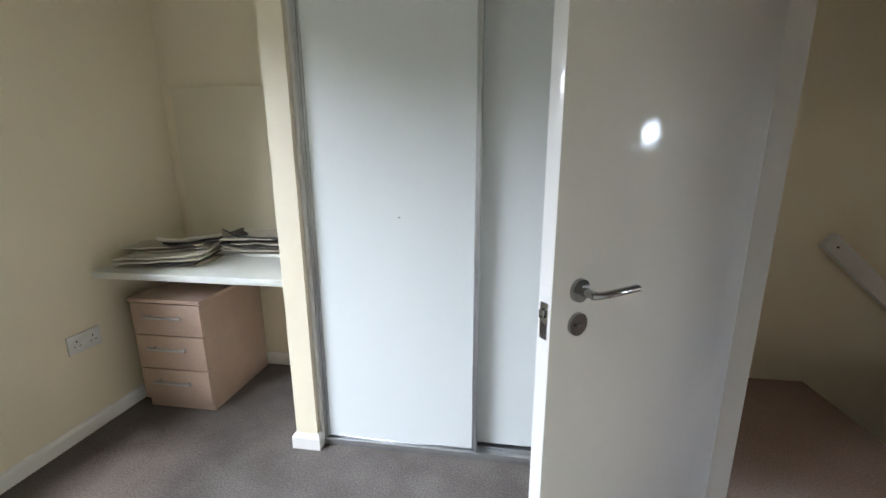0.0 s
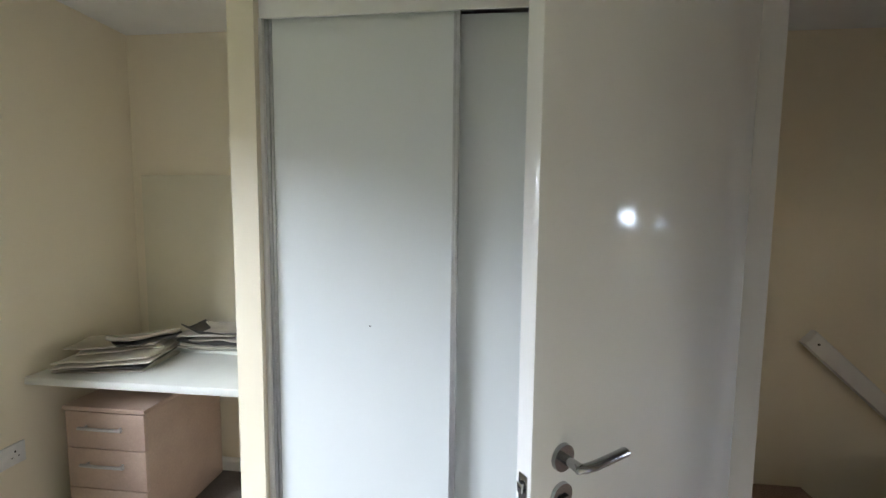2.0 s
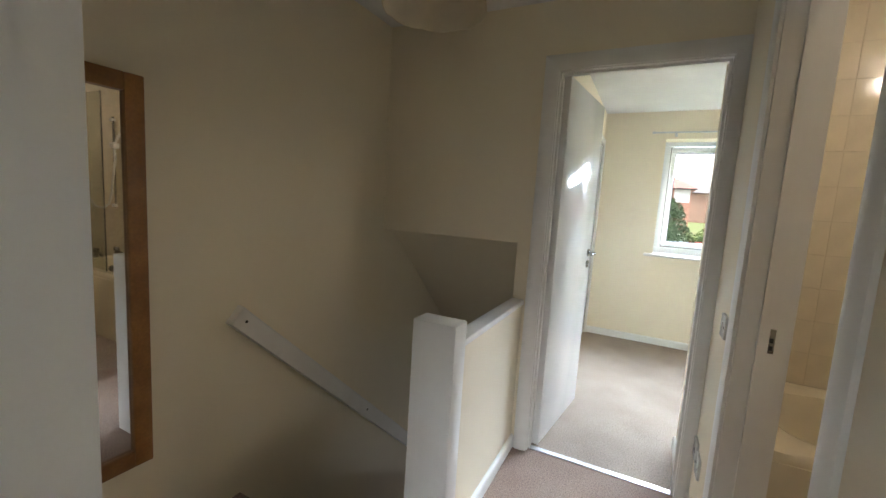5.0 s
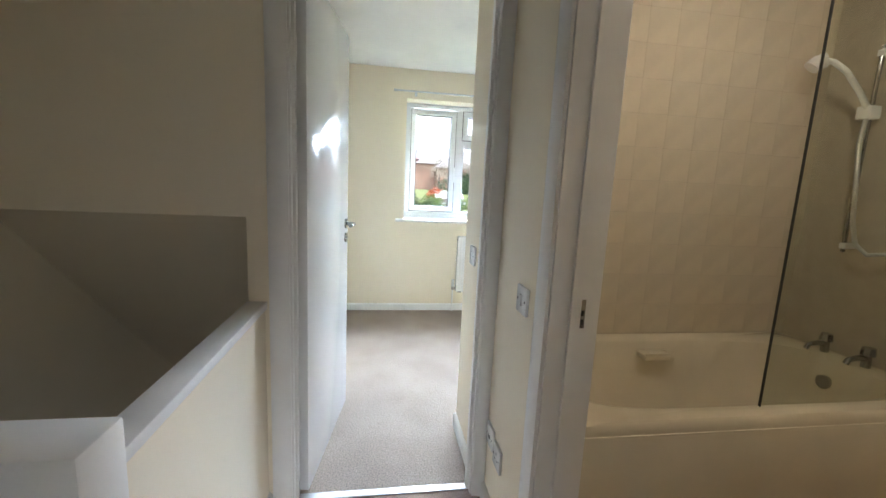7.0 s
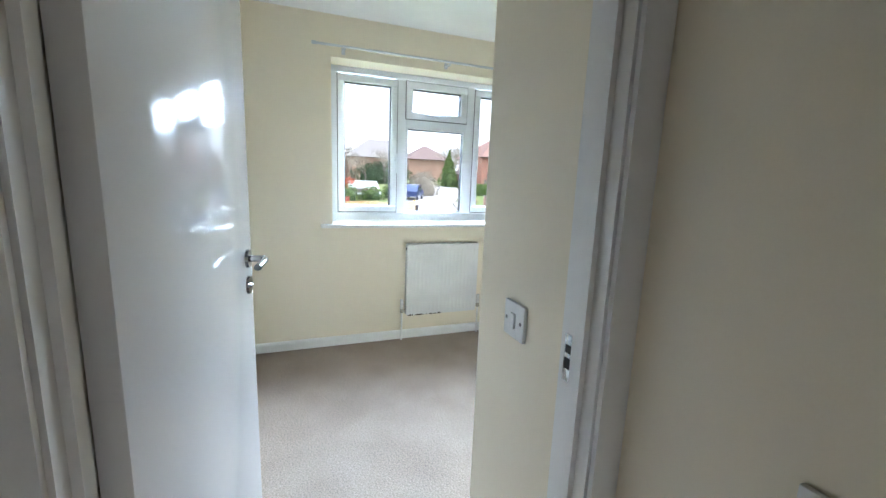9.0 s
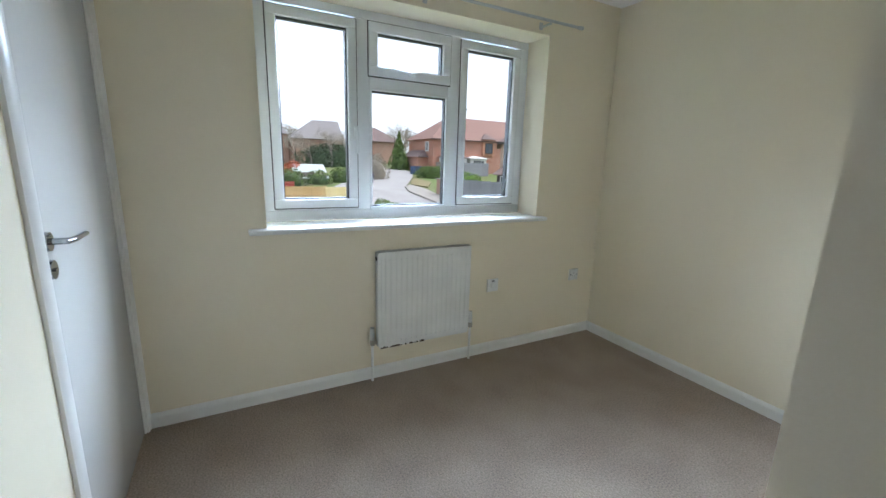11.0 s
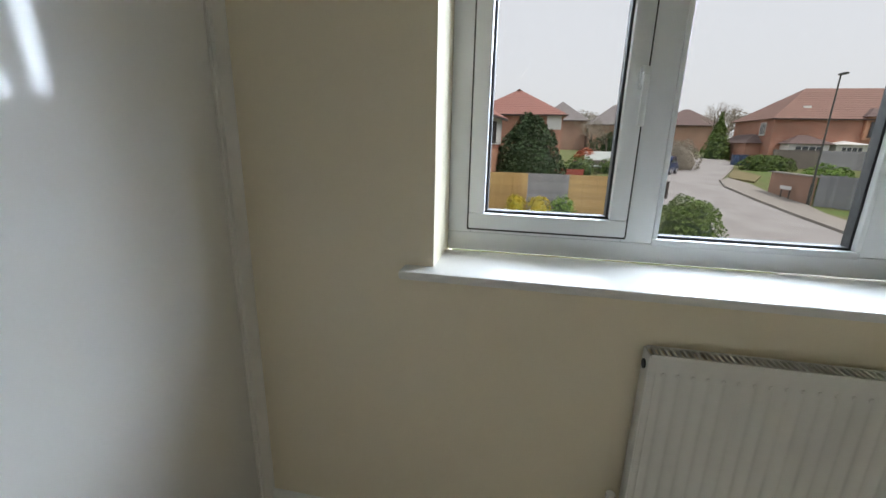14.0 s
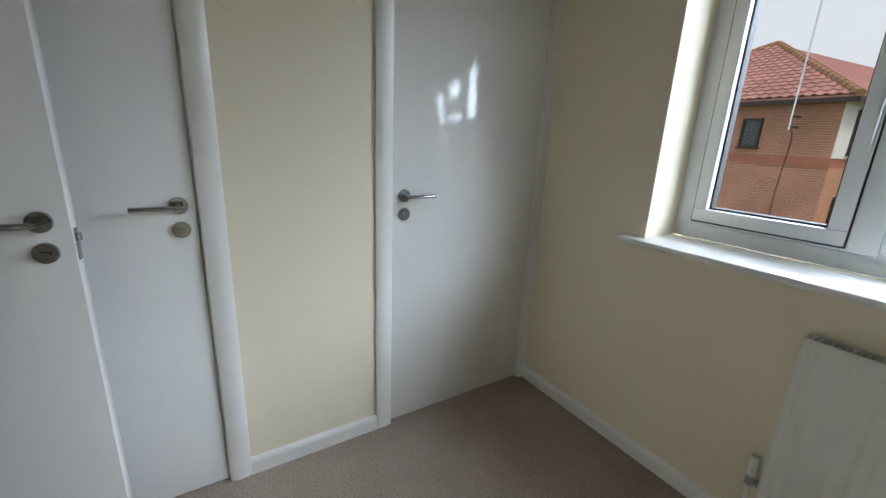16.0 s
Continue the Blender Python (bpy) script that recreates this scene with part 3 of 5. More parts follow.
plate("wall_socket", "white double mains socket low on the bedroom wall", "socket", pose(-4.57, 0.485, 0.435, 0, 0, 90), w=0.146, items=tuple((n, (r[0] + o, r[1] + o, *r[2:]), m) for o in (-0.036, 0.036) for n, r, m in PINS))

# ---- landing ----
hw = thing("balustrade", "cream half-height stair balustrade with white cap and newel", "balustrade", kind="structure")
part("panel", boxes((-0.93, 0.0, 0.453, 0.505, 0.0, 0.808)), CREAM, hw, soft=False)
part("cap", boxes((-0.93, -0.001, 0.444, 0.514, 0.808, 0.836), r=0.004), SATIN, hw, "white painted capping board")
nw = part("newel", boxes((-1.018, -0.93, 0.376, 0.528, -0.4, 0.958), r=0.006), SATIN, hw, "white painted square newel post")

rail = thing("handrail", "white painted board handrail sloping down the stair wall", "handrail", kind="structure")
bm = bmesh.new()
q = Vector((1.0, 0, -0.905)).normalized()
u = Vector((0.905, 0, 1.0)).normalized()
o = Vector((-1.04, 0, 0.82))
L = 2.6
prof = [(1.333, -0.042), (1.333, 0.034), (1.338, 0.042), (1.352, 0.044), (1.375, 0.044), (1.375, -0.042)]
rings = []
for d in (0, L):
    rings.append([bm.verts.new(o + q * d + u * w + Vector((0, y, 0))) for y, w in prof])
for j in range(6):
    bm.faces.new((rings[0][j], rings[0][(j + 1) % 6], rings[1][(j + 1) % 6], rings[1][j]))
bm.faces.new(rings[0]); bm.faces.new(rings[1])
part("rail", bm, SATIN, rail, soft=False)
for d in (0.05, 1.2):
    p = o + q * d
    part("screw_plug", tube(bmesh.new(), (p.x, 1.334, p.z), (p.x, 1.330, p.z), 0.006, n=10), DARK, rail)

mi = thing("wall_mirror", "tall mirror in an orange-stained wooden frame", "mirror")
MX0, MX1, MZ0, MZ1, MW = -1.80, -1.357, 0.378, 1.66, 0.055
for row in ((MX0, MX0 + MW, 1.345, 1.375, MZ0, MZ1), (MX1 - MW, MX1, 1.345, 1.375, MZ0, MZ1), (MX0 + MW, MX1 - MW, 1.345, 1.375, MZ0, MZ0 + MW), (MX0 + MW, MX1 - MW, 1.345, 1.375, MZ1 - MW, MZ1)):
    part("frame", boxes(row, r=0.004), OAK, mi, "orange-brown stained wooden frame")
part("glass", boxes((MX0 + MW, MX1 - MW, 1.362, 1.375, MZ0 + MW, MZ1 - MW)), MIRROR, mi, "clear mirror glass", soft=False)

pl = thing("pendant_lamp", "cream fabric pendant lampshade hanging over the stairs", "lamp", pose(-0.92, 0.565, 0))
bm = bmesh.new()
n = 48
rings = []
for r, z in ((0.165, 1.93), (0.158, 1.965), (0.14, 2.025), (0.118, 2.095), (0.10, 2.145), (0.097, 2.145), (0.115, 2.095), (0.137, 2.025), (0.155, 1.965), (0.162, 1.93)):
    rings.append([bm.verts.new((math.cos(k * math.tau / n) * r * (1 + 0.012 * math.cos(k * math.tau / n * 8)), math.sin(k * math.tau / n) * r * (1 + 0.012 * math.cos(k * math.tau / n * 8)), z - (0.008 * abs(math.sin(k * math.tau / n * 4)) if z < 1.95 else 0))) for k in range(n)])
for a, b in zip(rings, rings[1:] + rings[:1]):
    for k in range(n):
        bm.faces.new((a[k], a[(k + 1) % n], b[(k + 1) % n], b[k]))
part("shade", bm, SHADE, pl)
part("cord", tube(bmesh.new(), (0, 0, 2.125), (0, 0, CEIL - 0.01), 0.004, n=8), PLASTIC, pl)
part("ceiling_rose", tube(bmesh.new(), (0, 0, CEIL - 0.025), (0, 0, CEIL), 0.045, 0.05, 24), PLASTIC, pl)
part("lamp_holder", tube(bmesh.new(), (0, 0, 2.055), (0, 0, 2.135), 0.02, 0.014, 16), PLASTIC, pl)
bm = bmesh.new()
bmesh.ops.create_uvsphere(bm, u_segments=16, v_segments=12, radius=0.028, matrix=Matrix.Translation((0, 0, 2.025)))
part("bulb", bm, PLASTIC, pl, "unlit white bulb")

# ---- bathroom ----
bath = thing("bathtub", "cream acrylic bathtub with a moulded rim", "bathtub")
bx0, bx1, by0, by1 = -0.40, 0.385, -2.185, -0.54
bm = bmesh.new()
nb = 64


def oval(f, z, grow):
    cx, cy, hx, hy = (bx0 + bx1) / 2, (by0 + by1) / 2, (bx1 - bx0) / 2 - f, (by1 - by0) / 2 - f
    pts = []
    for k in range(nb):
        a = k * math.tau / nb
        c, s_ = math.cos(a), math.sin(a)
        e = 2 / grow
        pts.append(bm.verts.new((cx + hx * math.copysign(abs(c) ** e, c), cy + hy * math.copysign(abs(s_) ** e, s_), z)))
    return pts


rs = [oval(0.0, 0.0, 40), oval(0.0, 0.525, 40), oval(0.004, 0.548, 40), oval(0.012, 0.555, 30), oval(0.075, 0.553, 5), oval(0.09, 0.54, 4), oval(0.12, 0.40, 3.5), oval(0.16, 0.22, 3), oval(0.22, 0.16, 3), oval(0.33, 0.15, 3)]
for a, b in zip(rs, rs[1:]):
    for k in range(nb):
        bm.faces.new((a[k], a[(k + 1) % nb], b[(k + 1) % nb], b[k]))
bm.faces.new(rs[-1])
part("tub", bm, ACRYLIC, bath)
part("side_panel", boxes((bx0 - 0.006, bx0 + 0.001, by0, by1, 0.0, 0.515), r=0.002), ACRYLIC, bath)
for x in (-0.06, 0.115):
    y = -2.13
    bm = tube(bmesh.new(), (x, y, 0.553), (x, y, 0.61), 0.018, 0.015, 14)
    tube(bm, (x, y, 0.61), (x, y, 0.645), 0.028, 0.024, 8)
    bend(bm, [(x, y, 0.595), (x, y + 0.05, 0.60), (x, y + 0.10, 0.59), (x, y + 0.11, 0.57)], 0.012, 10)
    part("tap", bm, CHROME, bath, "chrome bath tap")
part("overflow", tube(bmesh.new(), (0.045, -2.085, 0.43), (0.045, -2.06, 0.43), 0.033, n=18), CHROME, bath)
sd = solid("soap_dish", boxes((0.215, 0.31, -1.40, -1.24, 0.475, 0.50), (0.215, 0.227, -1.40, -1.24, 0.50, 0.51), r=0.006), ACRYLIC, "cream moulded soap dish on the inner side of the bath", "soap dish", soft=True)
sc = thing("shower_screen", "hinged clear glass shower screen over the bath", "shower screen")
part("panel", boxes((-0.338, -0.332, -2.15, -1.29, 0.56, 2.06)), SCREEN, sc, soft=False).visible_shadow = False
part("edge_strip", boxes((-0.339, -0.331, -1.29, -1.2865, 0.556, 2.06)), DARK, sc, "dark seal along the glass edge")
part("wall_channel", boxes((-0.35, -0.32, -2.19, -2.15, 0.556, 2.07), r=0.003), ALUMINIUM, sc)
sh = thing("shower", "white and chrome electric shower handset with a grey hose", "shower")
part("riser_rail", tube(bmesh.new(), (0.13, -2.14, 1.05), (0.13, -2.14, 1.98), 0.009, n=12), CHROME, sh)
for z in (1.08, 1.95):
    part("bracket", boxes((0.115, 0.145, -2.192, -2.13, z - 0.015, z + 0.015), r=0.004), PLASTIC, sh)
bm = bend(bmesh.new(), [(0.12, -2.11, 1.70), (0.14, -2.07, 1.78), (0.17, -2.02, 1.87), (0.20, -1.98, 1.915), (0.22, -1.95, 1.925)], 0.013, 12)
bend(bm, [(0.215, -1.955, 1.925), (0.235, -1.93, 1.915), (0.245, -1.915, 1.895)], 0.042, 18, 0.8)
part("handset", bm, PLASTIC, sh, "white shower handset")
part("slider", boxes((0.10, 0.16, -2.16, -2.095, 1.66, 1.72), r=0.008), PLASTIC, sh)
part("hose", bend(bmesh.new(), [(0.12, -2.11, 1.68), (0.115, -2.09, 1.55), (0.085, -2.08, 1.35), (0.07, -2.08, 1.2), (0.05, -2.09, 1.10), (0.01, -2.11, 1.055), (-0.05, -2.13, 1.07), (-0.09, -2.15, 1.15), (-0.11, -2.18, 1.25)], 0.010, 10), ALUMINIUM, sh, "ribbed metal shower hose")

# ---- first bedroom: wardrobe, desk, drawers ----
wd = thing("sliding_wardrobe", "built-in wardrobe with two pale sliding doors", "wardrobe")
X0, XM, X1, YF = -3.455, -2.80, -2.148, 0.525


def slide(x0, x1, y, seam):
    p = part("sliding_door", boxes((x0 + 0.022, x1 - 0.022, y + 0.008, y + 0.018, 0.035, 2.095)), MELAMINE, wd, "pale sliding door panel", soft=False)
    part("stile", boxes((x0, x0 + 0.012, y - 0.004, y + 0.028, 0.03, 2.10), (x0 + 0.012, x0 + 0.022, y + 0.003, y + 0.024, 0.03, 2.10), r=0.002), ALUMINIUM, p, "brushed aluminium stile")
    part("stile", boxes((x1 - 0.012, x1, y - 0.004, y + 0.028, 0.03, 2.10), (x1 - 0.022, x1 - 0.012, y + 0.003, y + 0.024, 0.03, 2.10), r=0.002), ALUMINIUM, p, "brushed aluminium stile")
    return p


slide(X0, XM + 0.02, YF, 0)
slide(XM - 0.005, X1, YF + 0.045, 0)
part("bottom_track", boxes((X0, X1, YF - 0.012, YF - 0.004, 0.0, 0.030), (X0, X1, YF - 0.004, YF + 0.09, 0.0, 0.010), (X0, X1, YF + 0.031, YF + 0.038, 0.010, 0.028), r=0.0015), ALUMINIUM, wd)
part("header", boxes((X0 - 0.012, X1 + 0.0, YF - 0.016, YF - 0.006, 2.078, CEIL - 0.001), r=0.002), SATIN, wd, "white painted header board over the doors")
part("side_trim", boxes((X0 - 0.014, X0 - 0.001, YF - 0.02, YF + 0.1, 0.0, 2.078), r=0.003), SATIN, wd)
part("side_trim", boxes((X1 + 0.001, X1 + 0.034, YF - 0.01, YF + 0.02, 0.0, CEIL - 0.002), (X1 + 0.036, X1 + 0.05, YF - 0.002, YF + 0.02, 0.0, CEIL - 0.002), r=0.003), SATIN, wd)
bm = bmesh.new()
for x, y in ((-3.09, 0.532),):
    box(bm, x - 0.004, x + 0.004, y - 0.0002, y + 0.002, 1.018, 1.021)
part("scratch", bm, DARK, wd)

dk = thing("desk", "white laminate desktop built into the alcove", "desk")
part("top", boxes((-4.569, -3.566, 0.575, 1.154, 0.702, 0.735), r=0.006), DESK, dk)
for x in (-4.569, -3.59):
    part("batten", boxes((x, x + 0.024, 0.70, 1.15, 0.66, 0.702), r=0.002), SATIN, dk)
solid("back_panel", boxes((-4.50, -3.60, 1.128, 1.150, 0.755, 1.612), r=0.002), BOARD, "cream painted hardboard panel standing on the desk", "panel")

dr = thing("drawer_unit", "pale maple three-drawer pedestal under the desk", "drawers")
part("carcass", boxes((-4.462, -4.100, 0.660, 1.13, 0.0, 0.570), r=0.002), MAPLE, dr)
part("top", boxes((-4.475, -4.090, 0.636, 1.135, 0.570, 0.590), r=0.004), MAPLE, dr)
for z0, z1 in ((0.405, 0.565), (0.225, 0.401), (0.055, 0.221)):
    d = part("drawer_front", boxes((-4.466, -4.098, 0.641, 0.660, z0, z1), r=0.003), MAPLE, dr)
    zc = z1 - 0.062
    hb = bend(bmesh.new(), [(-4.385, 0.620, zc), (-4.28, 0.618, zc), (-4.185, 0.620, zc)], 0.007, 10)
    for x in (-4.365, -4.205):
        tube(hb, (x, 0.642, zc), (x, 0.618, zc), 0.005, n=10)
    part("bar_handle", hb, ALUMINIUM, d, "brushed steel bar handle")


def cloth(name, m, w, d, layers, seed, label, dark=(), curl=0.02):
    """Folded dust sheets: thin flat layers with lifted, creased edges, one on another."""
    th = thing(name, label, "folded cloth", m)
    r = random.Random(seed)
    z = 0.0
    for i in range(layers):
        t = r.uniform(0.007, 0.013)
        ww, dd = w * r.uniform(0.86, 1.0), d * r.uniform(0.84, 1.0)
        ox, oy, an = r.uniform(-0.02, 0.02), r.uniform(-0.015, 0.015), r.uniform(-0.12, 0.12)
        lift = r.uniform(0.3, 1.0) * curl * (0.4 + i / layers)
        side_x, side_y = r.choice((-1, 1)), r.choice((-1, 1))
        bm = bmesh.new()
        nx, nyy = 30, 22
        grids = []
        for side in (1, -1):
            g = []
            for a in range(nx + 1):
                row = []
                for b in range(nyy + 1):
                    x, y = a / nx - 0.5, b / nyy - 0.5
                    edge = max(abs(x), abs(y)) * 2
                    k = 1.0 if edge < 0.97 else 0.45
                    px, py = x * ww, y * dd
                    up = lift * (max(0.0, x * side_x * 2) ** 3 + 0.7 * max(0.0, y * side_y * 2) ** 4)
                    crease = abs(noise.noise(Vector((px * 11, py * 4, seed + i * 3.7)))) * 0.009 * (0.3 + i / layers)
                    ex = noise.noise(Vector((px * 8, 3.1, seed + i))) * 0.016
                    ey = noise.noise(Vector((py * 9, 7.7, seed + i))) * 0.016
                    ca, sa = math.cos(an), math.sin(an)
                    zz = z + t / 2 + side * t / 2 * k + up + crease
                    row.append(bm.verts.new((ox + ca * (px + ey) - sa * (py + ex), oy + sa * (px + ey) + ca * (py + ex), max(zz, 0.0015 if side > 0 else 0.001))))
                g.append(row)
            grids.append(g)
        top, low = grids
        for a in range(nx):
            for b in range(nyy):
                bm.faces.new((top[a][b], top[a + 1][b], top[a + 1][b + 1], top[a][b + 1]))
                bm.faces.new((low[a][b + 1], low[a + 1][b + 1], low[a + 1][b], low[a][b]))
        for a in range(nx):
            for b in (0, nyy):
                q = (low[a][b], low[a + 1][b], top[a + 1][b], top[a][b])
                bm.faces.new(q if b == 0 else q[::-1])
        for b in range(nyy):
            for a in (0, nx):
                q = (top[a][b], top[a][b + 1], low[a][b + 1], low[a][b])
                bm.faces.new(q if a == 0 else q[::-1])
        part("fold", bm, CLOTH_DARK if i in dark else CLOTH, th, "dark creased fold" if i in dark else "")
        z += t + 0.004
    return th


cloth("folded_sheet", pose(-4.33, 0.79, 0.736, 0, 0, 14), 0.40, 0.33, 4, 3, "folded oatmeal dust sheets lying on the desk", (1,), 0.012)
cloth("folded_sheet", pose(-4.36, 0.83, 0.796, 0, 0, 24), 0.33, 0.25, 2, 5, "folded sheet on the lower pile", (), 0.012)
cloth("folded_sheet", pose(-4.24, 0.83, 0.820, 0, 0, 58), 0.30, 0.10, 2, 9, "crumpled grey sheet ends on the folded pile", (0,), 0.035)
solid("spare_shelf", boxes((-4.32, -3.62, 0.93, 1.13, 0.736, 0.754), r=0.003), DESK, "white shelf board lying on the desk", "board")
cloth("folded_sheet", pose(-3.93, 1.02, 0.755, 0, 0, 8), 0.46, 0.2, 6, 21, "grey crumpled sheets lying on a shelf board", (2, 4), 0.05)

# window of the first bedroom, behind the walker
w2 = thing("window_2", "white plastic bedroom window", "window", kind="structure")
part("window_frame", boxes((-4.66, -4.60, -1.9, -0.2, 0.95, 1.01), (-4.66, -4.60, -1.9, -0.2, 1.99, 2.05), (-4.66, -4.60, -1.9, -1.84, 1.01, 1.99), (-4.66, -4.60, -0.26, -0.2, 1.01, 1.99), (-4.66, -4.60, -1.08, -1.02, 1.01, 1.99), r=0.003), UPVC, w2)
pp = part("pane", boxes((-4.632, -4.628, -1.84, -0.26, 1.01, 1.99)), GLASS, w2, soft=False)
pp.visible_shadow = False


# ---- outdoors ----
def textured(name, build, rough=0.85):
    """A material whose colour comes from a small node graph that build() makes."""
    m = bpy.data.materials.new(name)
    m.use_nodes = True
    n, l = m.node_tree.nodes, m.node_tree.links
    b = n["Principled BSDF"]
    b.inputs["Roughness"].default_value, b.inputs["Specular IOR Level"].default_value = rough, 0.25
    build(n, l, b)
    return m


def brick(a, c, mortar):
    def go(n, l, b):
        co, mp, sep, cmb = (n.new(k) for k in ("ShaderNodeTexCoord", "ShaderNodeMapping", "ShaderNodeSeparateXYZ", "ShaderNodeCombineXYZ"))
        l.new(co.outputs["Object"], sep.inputs[0])
        add = n.new("ShaderNodeMath")
        l.new(sep.outputs[0], add.inputs[0]); l.new(sep.outputs[1], add.inputs[1])
        l.new(add.outputs[0], cmb.inputs[0]); l.new(sep.outputs[2], cmb.inputs[1])
        t = n.new("ShaderNodeTexBrick")
        t.inputs["Scale"].default_value = 1.0
        t.inputs["Brick Width"].default_value, t.inputs["Row Height"].default_value, t.inputs["Mortar Size"].default_value = 0.225, 0.075, 0.009
        t.inputs["Color1"].default_value, t.inputs["Color2"].default_value, t.inputs["Mortar"].default_value = (*a, 1), (*c, 1), (*mortar, 1)
        l.new(cmb.outputs[0], t.inputs["Vector"])
        big = n.new("ShaderNodeTexNoise")
        big.inputs["Scale"].default_value = 0.7
        l.new(co.outputs["Object"], big.inputs["Vector"])
        mx = n.new("ShaderNodeMixRGB")
        mx.blend_type, mx.inputs[0].default_value = "OVERLAY", 0.35
        l.new(t.outputs["Color"], mx.inputs[1]); l.new(big.outputs["Fac"], mx.inputs[2])
        l.new(mx.outputs[0], b.inputs["Base Color"])
    return go


RED_BRICK = textured("red_brick", brick((0.42, 0.185, 0.125), (0.35, 0.145, 0.095), (0.42, 0.33, 0.27)))
ORANGE_BRICK = textured("orange_and_sunlit_brick", brick((0.50, 0.235, 0.14), (0.43, 0.195, 0.115), (0.46, 0.34, 0.26)))
TAN_BRICK = textured("tan_brick", brick((0.36, 0.21, 0.15), (0.30, 0.17, 0.12), (0.38, 0.30, 0.25)))
ROOF_RED = material("red_clay_tile", (0.36, 0.175, 0.14), 0.8, second=(0.26, 0.125, 0.105), scale=3, fine=30, fine_amount=0.3, bump=0.3, random_tint=0.18)
ROOF_BROWN = material("brown_concrete_tile", (0.175, 0.125, 0.115), 0.85, second=(0.14, 0.10, 0.092), scale=2, fine=20, fine_amount=0.3, bump=0.3)
RENDER_W = material("white_render", (0.74, 0.74, 0.72), 0.8, scale=2, fine=60)
SAND_BRICK = textured("sand_brick", brick((0.44, 0.31, 0.23), (0.38, 0.26, 0.19), (0.42, 0.36, 0.30)))
ROOF_CLAY = material("weathered_clay_tile", (0.27, 0.16, 0.13), 0.85, second=(0.21, 0.125, 0.10), scale=2, fine=20, fine_amount=0.3, bump=0.3)
ROOF_GREY = material("grey_slate_roof", (0.23, 0.215, 0.215), 0.85, second=(0.19, 0.175, 0.17), scale=2, fine=20, fine_amount=0.3, bump=0.3)
CREAM_R = material("cream_render", (0.62, 0.56, 0.46), 0.8, scale=2, fine=60)
TIMBER_DK = material("dark_stained_timber", (0.035, 0.025, 0.022), 0.6, scale=6, fine=60)
PANE_DK = material("dark_window_glass", (0.05, 0.06, 0.07), 0.08, scale=2, fine_amount=0.0, bump=0.0)
TARMAC = material("pale_worn_tarmac", (0.33, 0.32, 0.31), 0.9, second=(0.27, 0.26, 0.25), scale=0.6, fine=25, fine_amount=0.25, bump=0.3)
KERB = material("concrete_kerb", (0.30, 0.28, 0.25), 0.9, scale=2, fine=30, fine_amount=0.3)
GRASS = material("lawn", (0.10, 0.16, 0.035), 0.95, second=(0.14, 0.13, 0.05), scale=0.5, fine=12, fine_amount=0.5, bump=0.6)
LEAF_DK = material("dark_conifer_leaf_and_core_shade", (0.035, 0.075, 0.022), 0.8, second=(0.02, 0.045, 0.015), scale=2, fine=8, fine_amount=0.3)
LEAF_MID = material("hedge_leaf", (0.11, 0.17, 0.03), 0.7, second=(0.07, 0.12, 0.02), scale=3, fine=8, fine_amount=0.3)
LEAF_LT = material("bright_hedge_leaf", (0.17, 0.30, 0.05), 0.7, second=(0.12, 0.22, 0.03), scale=3, fine=8, fine_amount=0.3)
FORSYTHIA = material("yellow_blossom", (0.55, 0.42, 0.03), 0.7, second=(0.36, 0.34, 0.04), scale=4, fine=8, fine_amount=0.3)
RUSSET = material("russet_leaf", (0.42, 0.10, 0.04), 0.8, scale=4, fine=8)
BARK = material("grey_bark", (0.14, 0.12, 0.10), 0.95, second=(0.09, 0.08, 0.065), scale=6, fine=40, fine_amount=0.4)
TWIG = material("pale_twigs", (0.27, 0.24, 0.19), 0.95, scale=3, fine=20, fine_amount=0.3)
FENCE_TAN = material("new_larch_fence", (0.50, 0.34, 0.15), 0.85, second=(0.42, 0.27, 0.11), scale=5, fine=40, fine_amount=0.3, random_tint=0.12)
FENCE_YEL = material("pale_new_fence", (0.66, 0.54, 0.27), 0.85, scale=5, fine=40, fine_amount=0.2, random_tint=0.08)
FENCE_GREY = material("weathered_grey_fence", (0.27, 0.275, 0.30), 0.9, second=(0.22, 0.225, 0.245), scale=5, fine=40, fine_amount=0.3, random_tint=0.12)
FENCE_DK = material("old_dark_fence", (0.13, 0.115, 0.105), 0.9, second=(0.19, 0.17, 0.15), scale=5, fine=40, fine_amount=0.3, random_tint=0.2)
FENCE_RED = material("red_stained_fence", (0.36, 0.07, 0.05), 0.8, scale=4, fine=30)
METAL_DK = material("dark_painted_steel", (0.06, 0.065, 0.06), 0.5, scale=5)
CAR_BLUE = material("blue_car_paint", (0.04, 0.07, 0.20), 0.2, 0.2, coat=0.6, fine_amount=0.0, bump=0.0)
CAR_WHITE = material("silver_car_paint", (0.62, 0.64, 0.66), 0.22, 0.2, coat=0.6, fine_amount=0.0, bump=0.0)
RUBBER = material("black_rubber", (0.02, 0.02, 0.02), 0.8)
BIN_BLUE = material("blue_bin_plastic", (0.03, 0.06, 0.13), 0.5)
FELT = material("pale_green_roof_felt", (0.42, 0.47, 0.44), 0.8, scale=2, fine=40)


# the street lies turned by a degree against the house
SITE = Matrix.Translation((1.3, -0.3, 0)) @ pose(0, 0, 0, 0, 0, -1.0) @ Matrix.Translation((-1.3, 0.3, 0))


def g(x):
    """Height of the ground: flat by the house, rising gently away from it."""
    return -2.72 + 0.037 * min(max(x - 10, 0), 50) + 0.0155 * min(max(x - 1.4, 0), 130)


